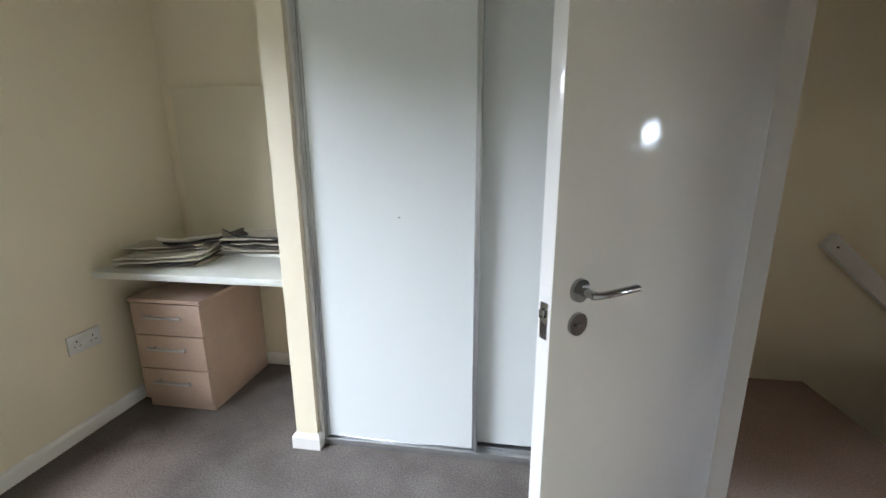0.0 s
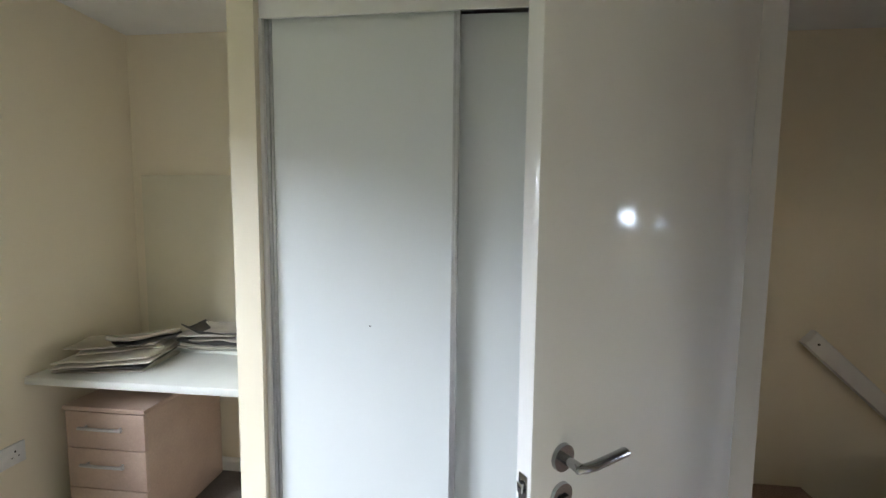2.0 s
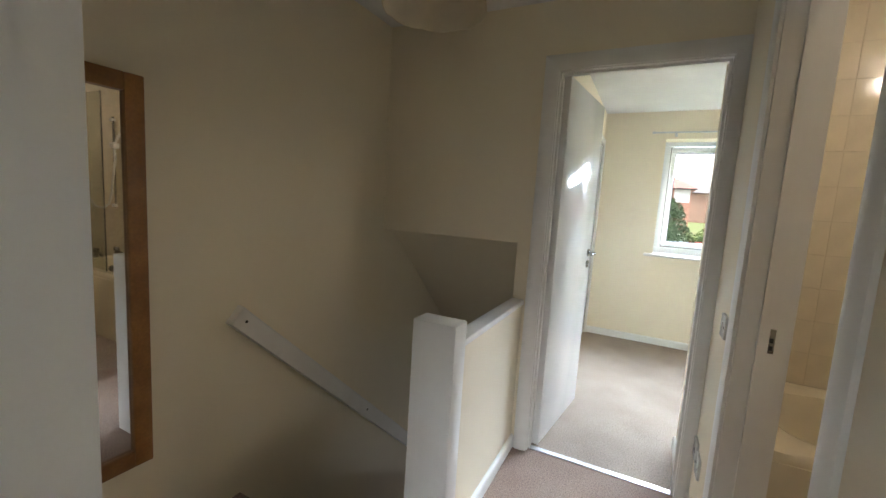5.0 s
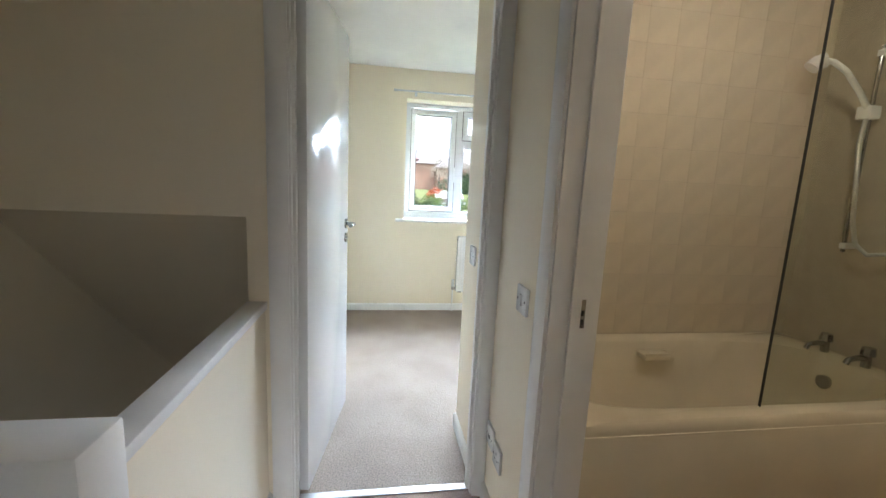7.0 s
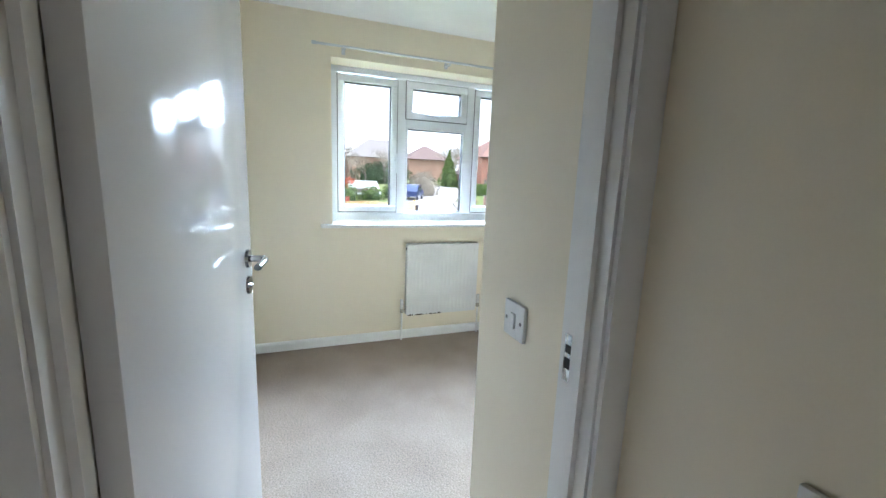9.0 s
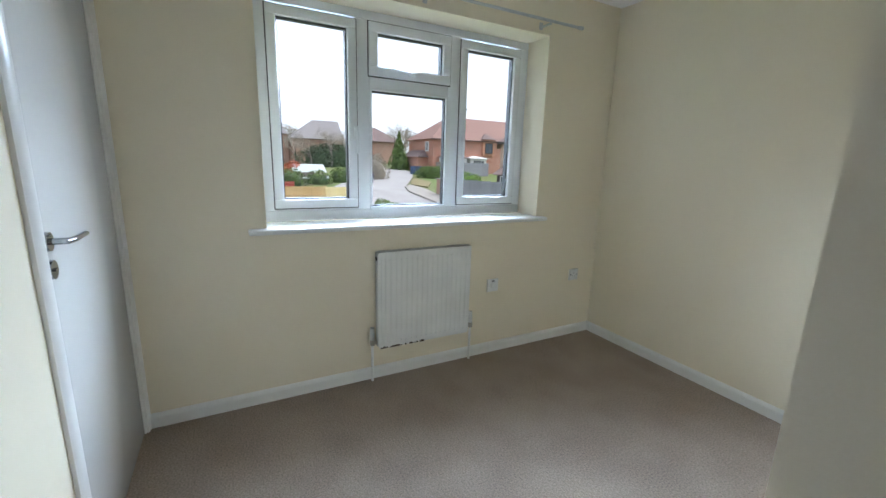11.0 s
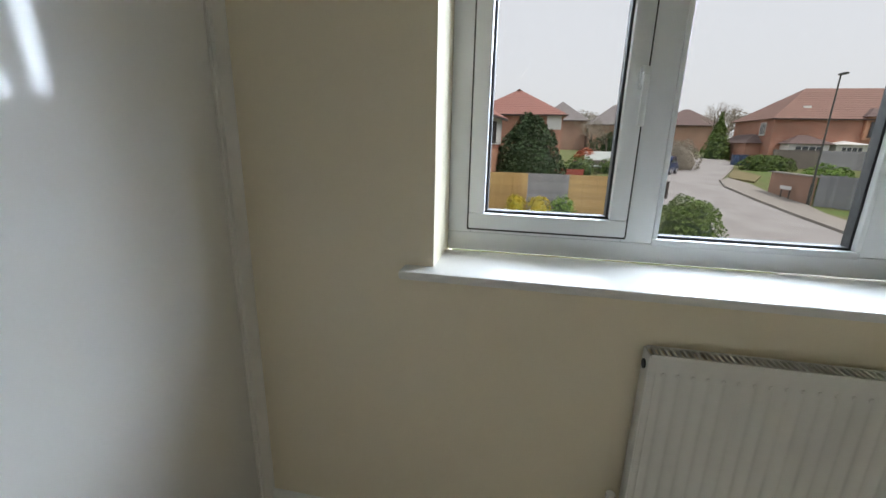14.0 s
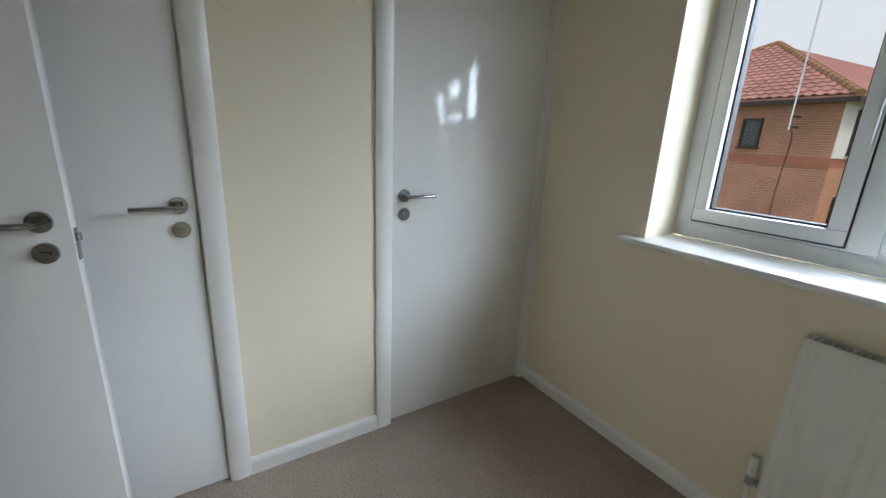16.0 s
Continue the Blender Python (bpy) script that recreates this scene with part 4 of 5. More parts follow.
bm = bmesh.new()
xs = [-150, 1.4, 10, 20, 30, 40, 50, 60, 131.4, 420]
cols = [[bm.verts.new((x, y, g(x))) for y in (-300, -40, 0, 40, 300)] for x in xs]
for a, b in zip(cols, cols[1:]):
    for k in range(4):
        bm.faces.new((a[k], b[k], b[k + 1], a[k + 1]))
solid("ground", bm, GRASS, "gently rising grassy ground", "ground", "structure")


def sheet(name, pts, mat, lift, label, category, kind="structure"):
    """A flat-lying slab over the ground with a real edge."""
    bm = bmesh.new()
    top = [bm.verts.new((x, y, g(x) + lift)) for x, y in pts]
    low = [bm.verts.new((x, y, g(x) - 0.1)) for x, y in pts]
    bm.faces.new(top)
    for i in range(len(pts)):
        j = (i + 1) % len(pts)
        bm.faces.new((top[i], low[i], low[j], top[j]))
    return solid(name, bm, mat, label, category, kind)


sheet("road", [(6, -7.6), (20, -7.6), (26, -7.0), (32, -6.6), (36, -7.2), (40, -9.2), (46, -12.0), (52, -14.5), (60, -16.5), (60, -23), (52, -21.6), (47, -19.2), (41, -16.4), (36.5, -14.2), (33, -13.2), (28, -12.9), (24, -12.8), (6, -12.6)], TARMAC, 0.03, "pale worn tarmac close with no markings", "road")
sheet("pavement", [(6, -12.75), (24, -12.95), (28, -13.05), (33, -13.4), (36.5, -14.4), (38, -15.4), (35, -15.6), (31, -15.0), (27, -14.9), (24.5, -14.4), (6, -14.2)], KERB, 0.12, "pale concrete pavement along the kerb", "pavement")
sheet("verge", [(38, -15.5), (41, -16.7), (44, -18.4), (40, -18.6), (36, -16.4)], material("dry_grass", (0.20, 0.17, 0.08), 0.95, scale=1, fine=15, fine_amount=0.4), 0.14, "dry grass verge at the corner", "verge")
bm = bmesh.new()
kp = [(6, -12.62), (24, -12.82), (28, -12.92), (33, -13.25), (36.5, -14.25), (41, -16.45), (47, -19.3)]
for (x0, y0), (x1, y1) in zip(kp, kp[1:]):
    q = [(x0, y0), (x1, y1), (x1, y1 - 0.14), (x0, y0 - 0.14)]
    t = [bm.verts.new((x, y, g(x) + 0.14)) for x, y in q]
    w = [bm.verts.new((x, y, g(x))) for x, y in q]
    bm.faces.new(t)
    for i in range(4):
        bm.faces.new((t[i], w[i], w[(i + 1) % 4], t[(i + 1) % 4]))
solid("kerb", bm, KERB, "concrete kerb curving along the road", "kerb", "structure")


def panes(parent, m, w, h, trim, bars=1, name="window"):
    """A framed window in the local xz plane of m, looking along -y."""
    bm = bmesh.new()
    f = 0.07
    for row in ((-w / 2, w / 2, -0.06, 0.02, 0, f), (-w / 2, w / 2, -0.06, 0.02, h - f, h), (-w / 2, -w / 2 + f, -0.06, 0.02, f, h - f), (w / 2 - f, w / 2, -0.06, 0.02, f, h - f)):
        box(bm, *row)
    for i in range(bars):
        x = -w / 2 + w * (i + 1) / (bars + 1)
        box(bm, x - 0.03, x + 0.03, -0.05, 0.02, f, h - f)
    bm.transform(m)
    o = part(name, bm, trim, parent, soft=False)
    bm = boxes((-w / 2 + f, w / 2 - f, -0.02, 0.0, f, h - f))
    bm.transform(m)
    part("pane", bm, PANE_DK, o, soft=False)
    bm = boxes((-w / 2 - 0.05, w / 2 + 0.05, -0.1, 0.02, -0.06, 0))
    bm.transform(m)
    part("sill", bm, trim, o, soft=False)
    return o


def hip_roof(bm, x0, x1, y0, y1, z, rise, over=0.4, along="y", hips=(1, 1), courses=14):
    """A roof of stepped courses: hipped or gabled ends, ridge along x or y."""
    x0, x1, y0, y1 = x0 - over, x1 + over, y0 - over, y1 + over
    half = (x1 - x0) / 2 if along == "y" else (y1 - y0) / 2

    def ring(k):
        d = half * k
        if along == "y":
            return (x0 + d, x1 - d, y0 + (d if hips[0] else 0), y1 - (d if hips[1] else 0))
        return (x0 + (d if hips[0] else 0), x1 - (d if hips[1] else 0), y0 + d, y1 - d)
    prev = None
    for c in range(courses + 1):
        k = min(c / courses, 0.999)
        a0, a1, b0, b1 = ring(k)
        zz = z + rise * k
        if prev:
            p = prev
            lo = [bm.verts.new((x, y, p[4] + 0.035)) for x, y in ((p[0], p[2]), (p[1], p[2]), (p[1], p[3]), (p[0], p[3]))]
            hi = [bm.verts.new((x, y, zz + 0.01)) for x, y in ((a0, b0), (a1, b0), (a1, b1), (a0, b1))]
            un = [bm.verts.new((x, y, p[4] - 0.02)) for x, y in ((p[0], p[2]), (p[1], p[2]), (p[1], p[3]), (p[0], p[3]))]
            for i in range(4):
                j = (i + 1) % 4
                bm.faces.new((lo[i], lo[j], hi[j], hi[i]))
                bm.faces.new((un[i], un[j], lo[j], lo[i]))
        prev = (a0, a1, b0, b1, zz)
    u = [bm.verts.new((x, y, z - 0.03)) for x, y in ((x0, y0), (x1, y0), (x1, y1), (x0, y1))]
    bm.faces.new(u[::-1])
    return bm


def house(name, label, x0, x1, y0, y1, eave, rise, brick_mat, roof_mat, along="y", hips=(1, 1), base=None):
    z0 = g((x0 + x1) / 2) - 0.3 if base is None else base
    th = thing(name, label, "house")
    part("wall", boxes((x0, x1, y0, y1, z0, eave)), brick_mat, th, soft=False)
    part("roof", hip_roof(bmesh.new(), x0, x1, y0, y1, eave, rise, along=along, hips=hips), roof_mat, th, soft=False)
    part("gutter", boxes((x0 - 0.48, x0 - 0.38, y0 - 0.4, y1 + 0.4, eave - 0.12, eave + 0.0)), TIMBER_DK, th, soft=False)
    return th


WEST = lambda x, y, z: pose(x, y, z, 0, 0, 270)   # a window that looks back at the house
SIDE = lambda x, y, z: pose(x, y, z, 0, 0, 0)     # a window that looks south

# the red brick house close by on the north side
G0 = g(18)
rh = thing("house", "red brick house with white upper panels and clay roof", "house", pose(17.6, 3.6, 0, 0, 0, -6))
EV = G0 + 5.05
part("wall", boxes((0, 14, 0, 9.5, G0 - 0.3, EV)), RED_BRICK, rh, soft=False)
part("band", boxes((-0.02, 14.02, -0.02, 9.52, G0 + 3.0, G0 + 3.3)), material("dark_brick_band", (0.37, 0.145, 0.095), 0.85, scale=3, fine=40, fine_amount=0.3), rh, soft=False)
part("upper_panel", boxes((-0.012, 0.55, -0.05, -0.004, G0 + 3.3, EV - 0.02), (0.55, 14.0, -0.05, -0.004, G0 + 3.3, EV - 0.02)), RENDER_W, rh, "white upper wall panels", soft=False)
# brighter brick skin on the south wall: the sun put into its colour
part("sunlit_lower_wall", boxes((0.0, 14.0, -0.035, -0.003, G0 - 0.3, G0 + 3.0)), ORANGE_BRICK, rh, soft=False)
for x in (1.2, 2.8, 5.2, 7.0, 9.4, 11.4):
    panes(rh, pose(x, -0.06, G0 + 3.45), 0.95, 1.3, TIMBER_DK, 1)
for x, w in ((1.2, 0.9), (5.8, 1.0), (8.6, 1.2)):
    panes(rh, pose(x, -0.06, G0 + 0.9), w, 1.2, TIMBER_DK, 1)
panes(rh, pose(-0.02, 2.38, G0 + 3.55, 0, 0, 270), 0.62, 0.95, TIMBER_DK, 0)
part("fascia", boxes((-0.42, -0.38, -0.42, 9.9, EV - 0.16, EV - 0.02), (-0.42, 14.4, -0.42, -0.38, EV - 0.16, EV - 0.02)), TIMBER_DK, rh, soft=False)
rise, half = 2.75, 5.15
bm = hip_roof(bmesh.new(), 0, 14, 0, 9.5, EV, rise, over=0.4, along="x", hips=(1, 0), courses=18)
part("roof", bm, ROOF_RED, rh, "weathered red clay tile roof", soft=False)
# rounded hip tiles
bm = bmesh.new()
for k in range(22):
    a, b = k / 22, (k + 1.15) / 22
    for sgn, yy in ((1, -0.4), (-1, 9.9)):
        p0 = Vector((-0.4 + half * a, yy + sgn * half * a, EV + rise * a + 0.06))
        p1 = Vector((-0.4 + half * b, yy + sgn * half * b, EV + rise * b + 0.06))
        tube(bm, p0, p1, 0.13, 0.10, 8)
tagged(part("hip_tiles", bm, material("mossy_hip_tile", (0.30, 0.16, 0.08), 0.85, second=(0.20, 0.12, 0.06), scale=5, fine=30, fine_amount=0.3), rh, soft=True), kind="stuff")
# single pantiles on the hip that faces the window
tm = bmesh.new()
prof = [(-0.15, 0.0), (-0.10, 0.03), (-0.04, 0.045), (0.02, 0.03), (0.07, 0.005), (0.12, 0.0), (0.15, 0.012)]
sl = math.atan2(rise, half)
for v, lift in ((0.0, 0.03), (0.36, 0.0)):
    for u, h in prof:
        tm.verts.new((math.cos(sl) * v - math.sin(sl) * (h + lift), u, math.sin(sl) * v + math.cos(sl) * (h + lift)))
    for u, h in prof:
        tm.verts.new((math.cos(sl) * v - math.sin(sl) * (h + lift - 0.022), u, math.sin(sl) * v + math.cos(sl) * (h + lift - 0.022)))
tm.verts.ensure_lookup_table()
for k in range(6):
    tm.faces.new([tm.verts[i] for i in (k, k + 1, 14 + k + 1, 14 + k)])
    tm.faces.new([tm.verts[i] for i in (k + 7, k + 8, k + 1, k)])
tile_mesh = smooth(mesh_of("roof_tile", tm, ROOF_RED), 50)
cnt = 0
for r in range(18):
    a = r / 18
    y = -0.4 + half * a + 0.2
    while y < 9.9 - half * a - 0.1 and y < 7.2:
        t = new("roof_tile", tile_mesh)
        t.parent = rh
        t.location = (-0.4 + half * a, y, EV + rise * a + 0.04)
        y += 0.30
        cnt += 1
for x, z in ((2.0, 2.5), (4.6, 2.45)):
    d = thing("satellite_dish", "dark satellite dish on the house wall", "satellite dish", pose(17.6, 3.6, 0, 0, 0, -6))
    bm = bmesh.new()
    rg = []
    for rr_, dd in ((0.02, 0.06), (0.18, 0.03), (0.3, -0.03), (0.34, -0.06)):
        rg.append([bm.verts.new((x + math.cos(k * math.tau / 18) * rr_, -0.42 + dd, G0 + z + math.sin(k * math.tau / 18) * rr_)) for k in range(18)])
    for p, q in zip(rg, rg[1:]):
        for k in range(18):
            bm.faces.new((p[k], p[(k + 1) % 18], q[(k + 1) % 18], q[k]))
    part("dish", bm, METAL_DK, d)
    part("arm", tube(bmesh.new(), (x, -0.05, G0 + z - 0.1), (x, -0.38, G0 + z), 0.025, n=8), METAL_DK, d)
ae = thing("aerial", "tall television aerial pole fixed to the house wall", "aerial", pose(17.6, 3.6, 0, 0, 0, -6))
part("mast", tube(bmesh.new(), (-0.5, 1.05, G0 + 4.1), (-0.5, 1.05, G0 + 8.4), 0.026, n=8), ALUMINIUM, ae)
part("cable", bend(bmesh.new(), [(-0.49, 1.05, G0 + 4.2), (-0.2, 1.08, G0 + 4.05), (-0.03, 1.12, G0 + 3.8), (-0.03, 1.2, G0 + 2.2), (-0.03, 1.22, G0 + 0.3)], 0.014, 6), METAL_DK, ae, "thin dark aerial cable")
part("bracket", boxes((-0.5, 0.0, 1.03, 1.07, G0 + 4.18, G0 + 4.23), (-0.5, 0.0, 1.03, 1.07, G0 + 4.5, G0 + 4.55)), METAL_DK, ae)
bm = tube(bmesh.new(), (-0.9, 1.05, G0 + 8.35), (0.1, 1.05, G0 + 8.35), 0.012, n=6)
for k in range(7):
    x = -0.85 + k * 0.14
    tube(bm, (x, 0.9, G0 + 8.35), (x, 1.2, G0 + 8.35), 0.006, n=5)
part("array", bm, ALUMINIUM, ae)

# house beyond the conifer
h1 = house("house", "red brick house with a hipped tile roof beyond the gardens", 42, 50, -2.6, 6.0, g(45) + 4.6, 2.7, RED_BRICK, ROOF_RED, along="x")
part("white_panel", boxes((41.95, 41.99, -2.5, -1.2, g(45) + 3.3, g(45) + 4.5)), RENDER_W, h1, soft=False)
h0 = house("house", "red brick terrace with a tile roof", 40, 56, 10.6, 18.6, g(45) + 5.0, 2.7, RED_BRICK, ROOF_RED, along="x")
for x in (41.5, 44, 46.5, 49):
    panes(h0, pose(x, 10.58, g(45) + 3.2), 1.1, 1.3, RENDER_W, 1)
# long red brick house across the close
HX, HY, HZ = 53.0, -24.9, g(53)
h2 = house("house", "long red brick house with brown hipped roof", HX, HX + 9, -48, HY, HZ + 4.75, 3.5, RED_BRICK, ROOF_CLAY)
panes(h2, pose(55.0, HY + 0.02, HZ + 3.1, 0, 0, 180), 1.1, 1.3, RENDER_W, 2)
panes(h2, WEST(HX - 0.02, -38.6, HZ + 3.0), 2.0, 1.3, RENDER_W, 2)
p = part("side_porch", boxes((54.8, 61.5, HY - 0.1, HY + 1.5, HZ - 0.2, HZ + 2.2)), RED_BRICK, h2, soft=False)
part("porch_roof", hip_roof(bmesh.new(), 54.7, 61.6, HY - 1.2, HY + 1.6, HZ + 2.2, 1.0, over=0.2, along="x", courses=5), ROOF_BROWN, p, soft=False)
for y0, y1 in ((-29.5, -25.9), (-32.8, -30.1), (-46.0, -41.0)):
    p = part("porch", boxes((HX - 1.6, HX, y0, y1, HZ - 0.2, HZ + 2.2)), RENDER_W, h2, soft=False)
    part("porch_roof", hip_roof(bmesh.new(), HX - 1.7, HX + 1.4, y0 - 0.1, y1 + 0.1, HZ + 2.2, 0.9 if y0 > -30 else 0.4, over=0.2, courses=5), ROOF_BROWN if y0 > -30 else RENDER_W, p, soft=False)
    panes(h2, WEST(HX - 1.63, (y0 + y1) / 2, HZ + 0.8), (y1 - y0) * 0.7, 1.2, RENDER_W, 3)
dm = part("dormer", boxes((HX - 0.35, HX + 3.0, -34.9, -32.9, HZ + 2.7, HZ + 5.0)), ORANGE_BRICK, h2, soft=False)
part("dormer_roof", hip_roof(bmesh.new(), HX - 0.4, HX + 4.0, -35.0, -32.8, HZ + 5.0, 0.9, over=0.2, along="x", courses=6), ROOF_BROWN, dm, soft=False)
panes(h2, WEST(HX - 0.38, -33.9, HZ + 3.0), 1.3, 1.5, TIMBER_DK, 1)
part("roof_light", boxes((HX + 1.2, HX + 1.8, -28.6, -27.9, HZ + 5.75, HZ + 6.15)), RENDER_W, h2, soft=False)
# tan brick house on the south side, turned towards the road's bend
H3 = g(27)
h3 = thing("house", "tan brick house with a sweeping brown tile roof and porch", "house", pose(26.7, -18.3, H3, 0, 0, -34))
part("wall", boxes((0, 11, -5.6, 0, -0.3, 4.54), (1.3, 11, -17, -5.6, -0.3, 5.45)), SAND_BRICK, h3, soft=False)
part("roof", hip_roof(bmesh.new(), 1.3, 11.2, -17, -1.0, 5.47, 3.7, over=0.4, courses=16), ROOF_BROWN, h3, soft=False)
part("lower_roof", hip_roof(bmesh.new(), 0, 12.4, -5.6, 0, 4.55, 4.55, over=0.4, hips=(0, 1), courses=20), ROOF_BROWN, h3, soft=False)
part("fascia", boxes((-0.44, -0.39, -5.95, 0.4, 4.39, 4.55), (0.86, 0.91, -17.3, -6.0, 5.3, 5.47)), TIMBER_DK, h3, soft=False)
part("roof_light", boxes((1.2, 1.9, -3.8, -3.1, 5.68, 6.05)), RENDER_W, h3, soft=False)
bw = part("bay", boxes((-1.1, 0, -1.7, 0.3, -0.3, 0.9)), SAND_BRICK, h3, soft=False)
part("bay_frame", boxes((-1.08, 0, -1.68, 0.28, 0.9, 2.15)), TIMBER_DK, bw, soft=False)
part("bay_roof", hip_roof(bmesh.new(), -1.1, 1.1, -1.75, 0.35, 2.15, 1.15, over=0.25, courses=6), ROOF_BROWN, bw, soft=False)
panes(h3, WEST(-1.11, -0.7, 0.92), 1.5, 1.15, RENDER_W, 2)
panes(h3, WEST(-0.03, -3.3, 0.9), 0.9, 1.25, TIMBER_DK, 1)
part("lintel", boxes((-0.03, -0.005, -3.9, -2.7, 2.17, 2.4)), RED_BRICK, h3, soft=False)
part("upper_panel", boxes((1.25, 1.295, -13, -5.7, 3.3, 5.0)), CREAM_R, h3, "cream rendered upper wall", soft=False)
panes(h3, WEST(1.22, -9.2, 3.5), 1.8, 1.3, RENDER_W, 2)
part("lower_panel", boxes((1.25, 1.295, -7.4, -5.7, 0.3, 2.2)), CREAM_R, h3, "cream rendered lower wall", soft=False)
panes(h3, WEST(1.22, -8.9, 0.05), 1.0, 2.0, RENDER_W, 0, "front_door")
part("porch_post", boxes((0.0, 0.14, -7.7, -7.56, -0.1, 2.4)), TIMBER_DK, h3, soft=False)
part("door_canopy", hip_roof(bmesh.new(), 0.0, 2.6, -10.2, -5.9, 2.35, 1.1, over=0.2, courses=7), ROOF_BROWN, h3, soft=False)
# far houses
house("house", "distant brick house with a steep roof", 74, 82, -16.9, -8.8, g(75) + 4.2, 3.4, TAN_BRICK, ROOF_GREY, hips=(0, 1))
house("house", "distant brick house with a dark roof", 78, 86, -8.6, -0.5, g(75) + 5.0, 3.4, TAN_BRICK, ROOF_GREY)
house("house", "distant brick house half hidden by trees", 90, 99, -34, -24, g(75) + 5.0, 3.2, TAN_BRICK, ROOF_BROWN)


def fence(name, y0, y1, x, mat, label, boards=11, upright=False, h=1.85, x1=None):
    """One fence panel between two posts, of overlapping boards."""
    x1 = x if x1 is None else x1
    th = thing(name, label, "fence", group="garden fence panels")
    a, b = Vector((x, y0, 0)), Vector((x1, y1, 0))
    d = b - a
    ln = d.length
    th.matrix_world = SITE @ Matrix.Translation((x, y0, min(g(x), g(x1)))) @ pose(0, 0, 0, 0, 0, math.degrees(math.atan2(d.y, d.x)))
    bd = bmesh.new()
    if upright:
        w = ln / boards
        box(bd, 0, w * 1.04, -0.012, 0.012, 0.05, h)
    else:
        hh = (h - 0.05) / boards
        for q in ((0, -0.022, 0), (ln, -0.022, 0), (ln, -0.008, hh * 1.15), (0, -0.008, hh * 1.15), (0, 0.0, 0), (ln, 0.0, 0), (ln, 0.006, hh * 1.15), (0, 0.006, hh * 1.15)):
            bd.verts.new(q)
        bd.verts.ensure_lookup_table()
        for f in ((0, 1, 2, 3), (7, 6, 5, 4), (0, 4, 5, 1), (2, 6, 7, 3), (1, 5, 6, 2), (3, 7, 4, 0)):
            bd.faces.new([bd.verts[i] for i in f])
    me = mesh_of("board", bd, mat)
    for i in range(boards):
        o = new("board", me)
        o.parent = th
        o.location = (ln * i / boards, 0.006 * (i % 2), 0) if upright else (0, 0, 0.05 + (h - 0.05) / boards * i)
    for u in (0.0, ln):
        part("post", boxes((u - 0.045, u + 0.045, 0.0, 0.09, 0, h + 0.06)), mat, th, soft=False)
    for u in (ln * 0.33, ln * 0.66):
        if not upright:
            part("batten", boxes((u - 0.02, u + 0.02, -0.045, -0.02, 0.05, h)), mat, th, soft=False)
    return th


TN, GY, YL = "tan larch-lap fence panel with horizontal boards", "weathered grey fence panel with horizontal boards", "pale new fence panel with upright boards"
for y0, y1, mat, lab in ((3.55, 1.72, FENCE_GREY, GY), (1.72, -0.15, FENCE_TAN, TN), (-0.15, -1.95, FENCE_GREY, GY), (-1.95, -3.82, FENCE_TAN, TN)):
    fence("fence_panel", y0, y1, 20.4, mat, lab, h=1.97)
fence("fence_panel", -3.82, -5.35, 20.4, FENCE_YEL, YL, 7, True, h=1.97)
fence("fence_panel", -5.35, -6.3, 20.4, FENCE_YEL, YL, 3, True, x1=22.0, h=1.97)
fence("fence_panel", 4.6, 3.6, 19.9, FENCE_DK, "old dark upright-board fence panel", 8, True, x1=20.3)
for k in range(2):
    fence("fence_panel", 3.7 - k * 5.2, 1.5 - k * 5.5, 34.0, FENCE_RED, "low red stained garden fence panel", 5, h=0.75)
for k in range(4):
    fence("fence_panel", -1.6 - k * 1.6, -3.2 - k * 1.6, 27.2, TIMBER_DK if k % 2 else FENCE_DK, "low weathered garden fence panel", 5, h=0.95)
for k in range(4):
    fence("gate_panel", -15.3 - k * 0.78, -16.08 - k * 0.78, 27.1 - k * 0.55, FENCE_GREY, "grey upright-board garden gate panel", 8, True, x1=26.55 - k * 0.55, h=1.7)
for k in range(4):
    fence("fence_panel", -23.3 - k * 2, -25.3 - k * 2, 48.5, FENCE_DK if k < 2 else FENCE_GREY, "brown garden fence panel before the house", 8, True, h=1.8)

gw = thing("garden_wall", "low red brick garden wall with a street nameplate", "wall")
part("bricks", boxes((27.2, 31.2, -15.25, -15.0, g(29) - 0.3, g(29) + 1.45)), TAN_BRICK, gw, soft=False)
part("coping", boxes((27.1, 31.3, -15.32, -14.93, g(29) + 1.45, g(29) + 1.53)), KERB, gw, soft=False)
np_ = thing("street_nameplate", "small white street nameplate on two posts", "sign")
part("board", boxes((28.3, 29.4, -14.72, -14.69, g(29) + 0.62, g(29) + 0.82)), RENDER_W, np_, soft=False)
for x in (28.45, 29.25):
    part("post", boxes((x - 0.03, x + 0.03, -14.76, -14.72, g(29), g(29) + 0.8)), METAL_DK, np_, soft=False)
for x, y, h, lab in ((27.0, -14.95, 6.6, "tall dark steel street lamp post"), (43.5, -11.0, 6.6, "distant dark street lamp post")):
    sl_ = thing("street_lamp", lab, "street lamp")
    bm = tube(bmesh.new(), (x, y, g(x)), (x, y, g(x) + 1.2), 0.08, 0.08, 12)
    tube(bm, (x, y, g(x) + 1.2), (x, y, g(x) + h), 0.05, 0.035, 12)
    part("column", bm, METAL_DK, sl_)
    part("lantern", boxes((x - 0.45, x + 0.1, y - 0.09, y + 0.09, g(x) + h, g(x) + h + 0.1), r=0.03), METAL_DK, sl_)


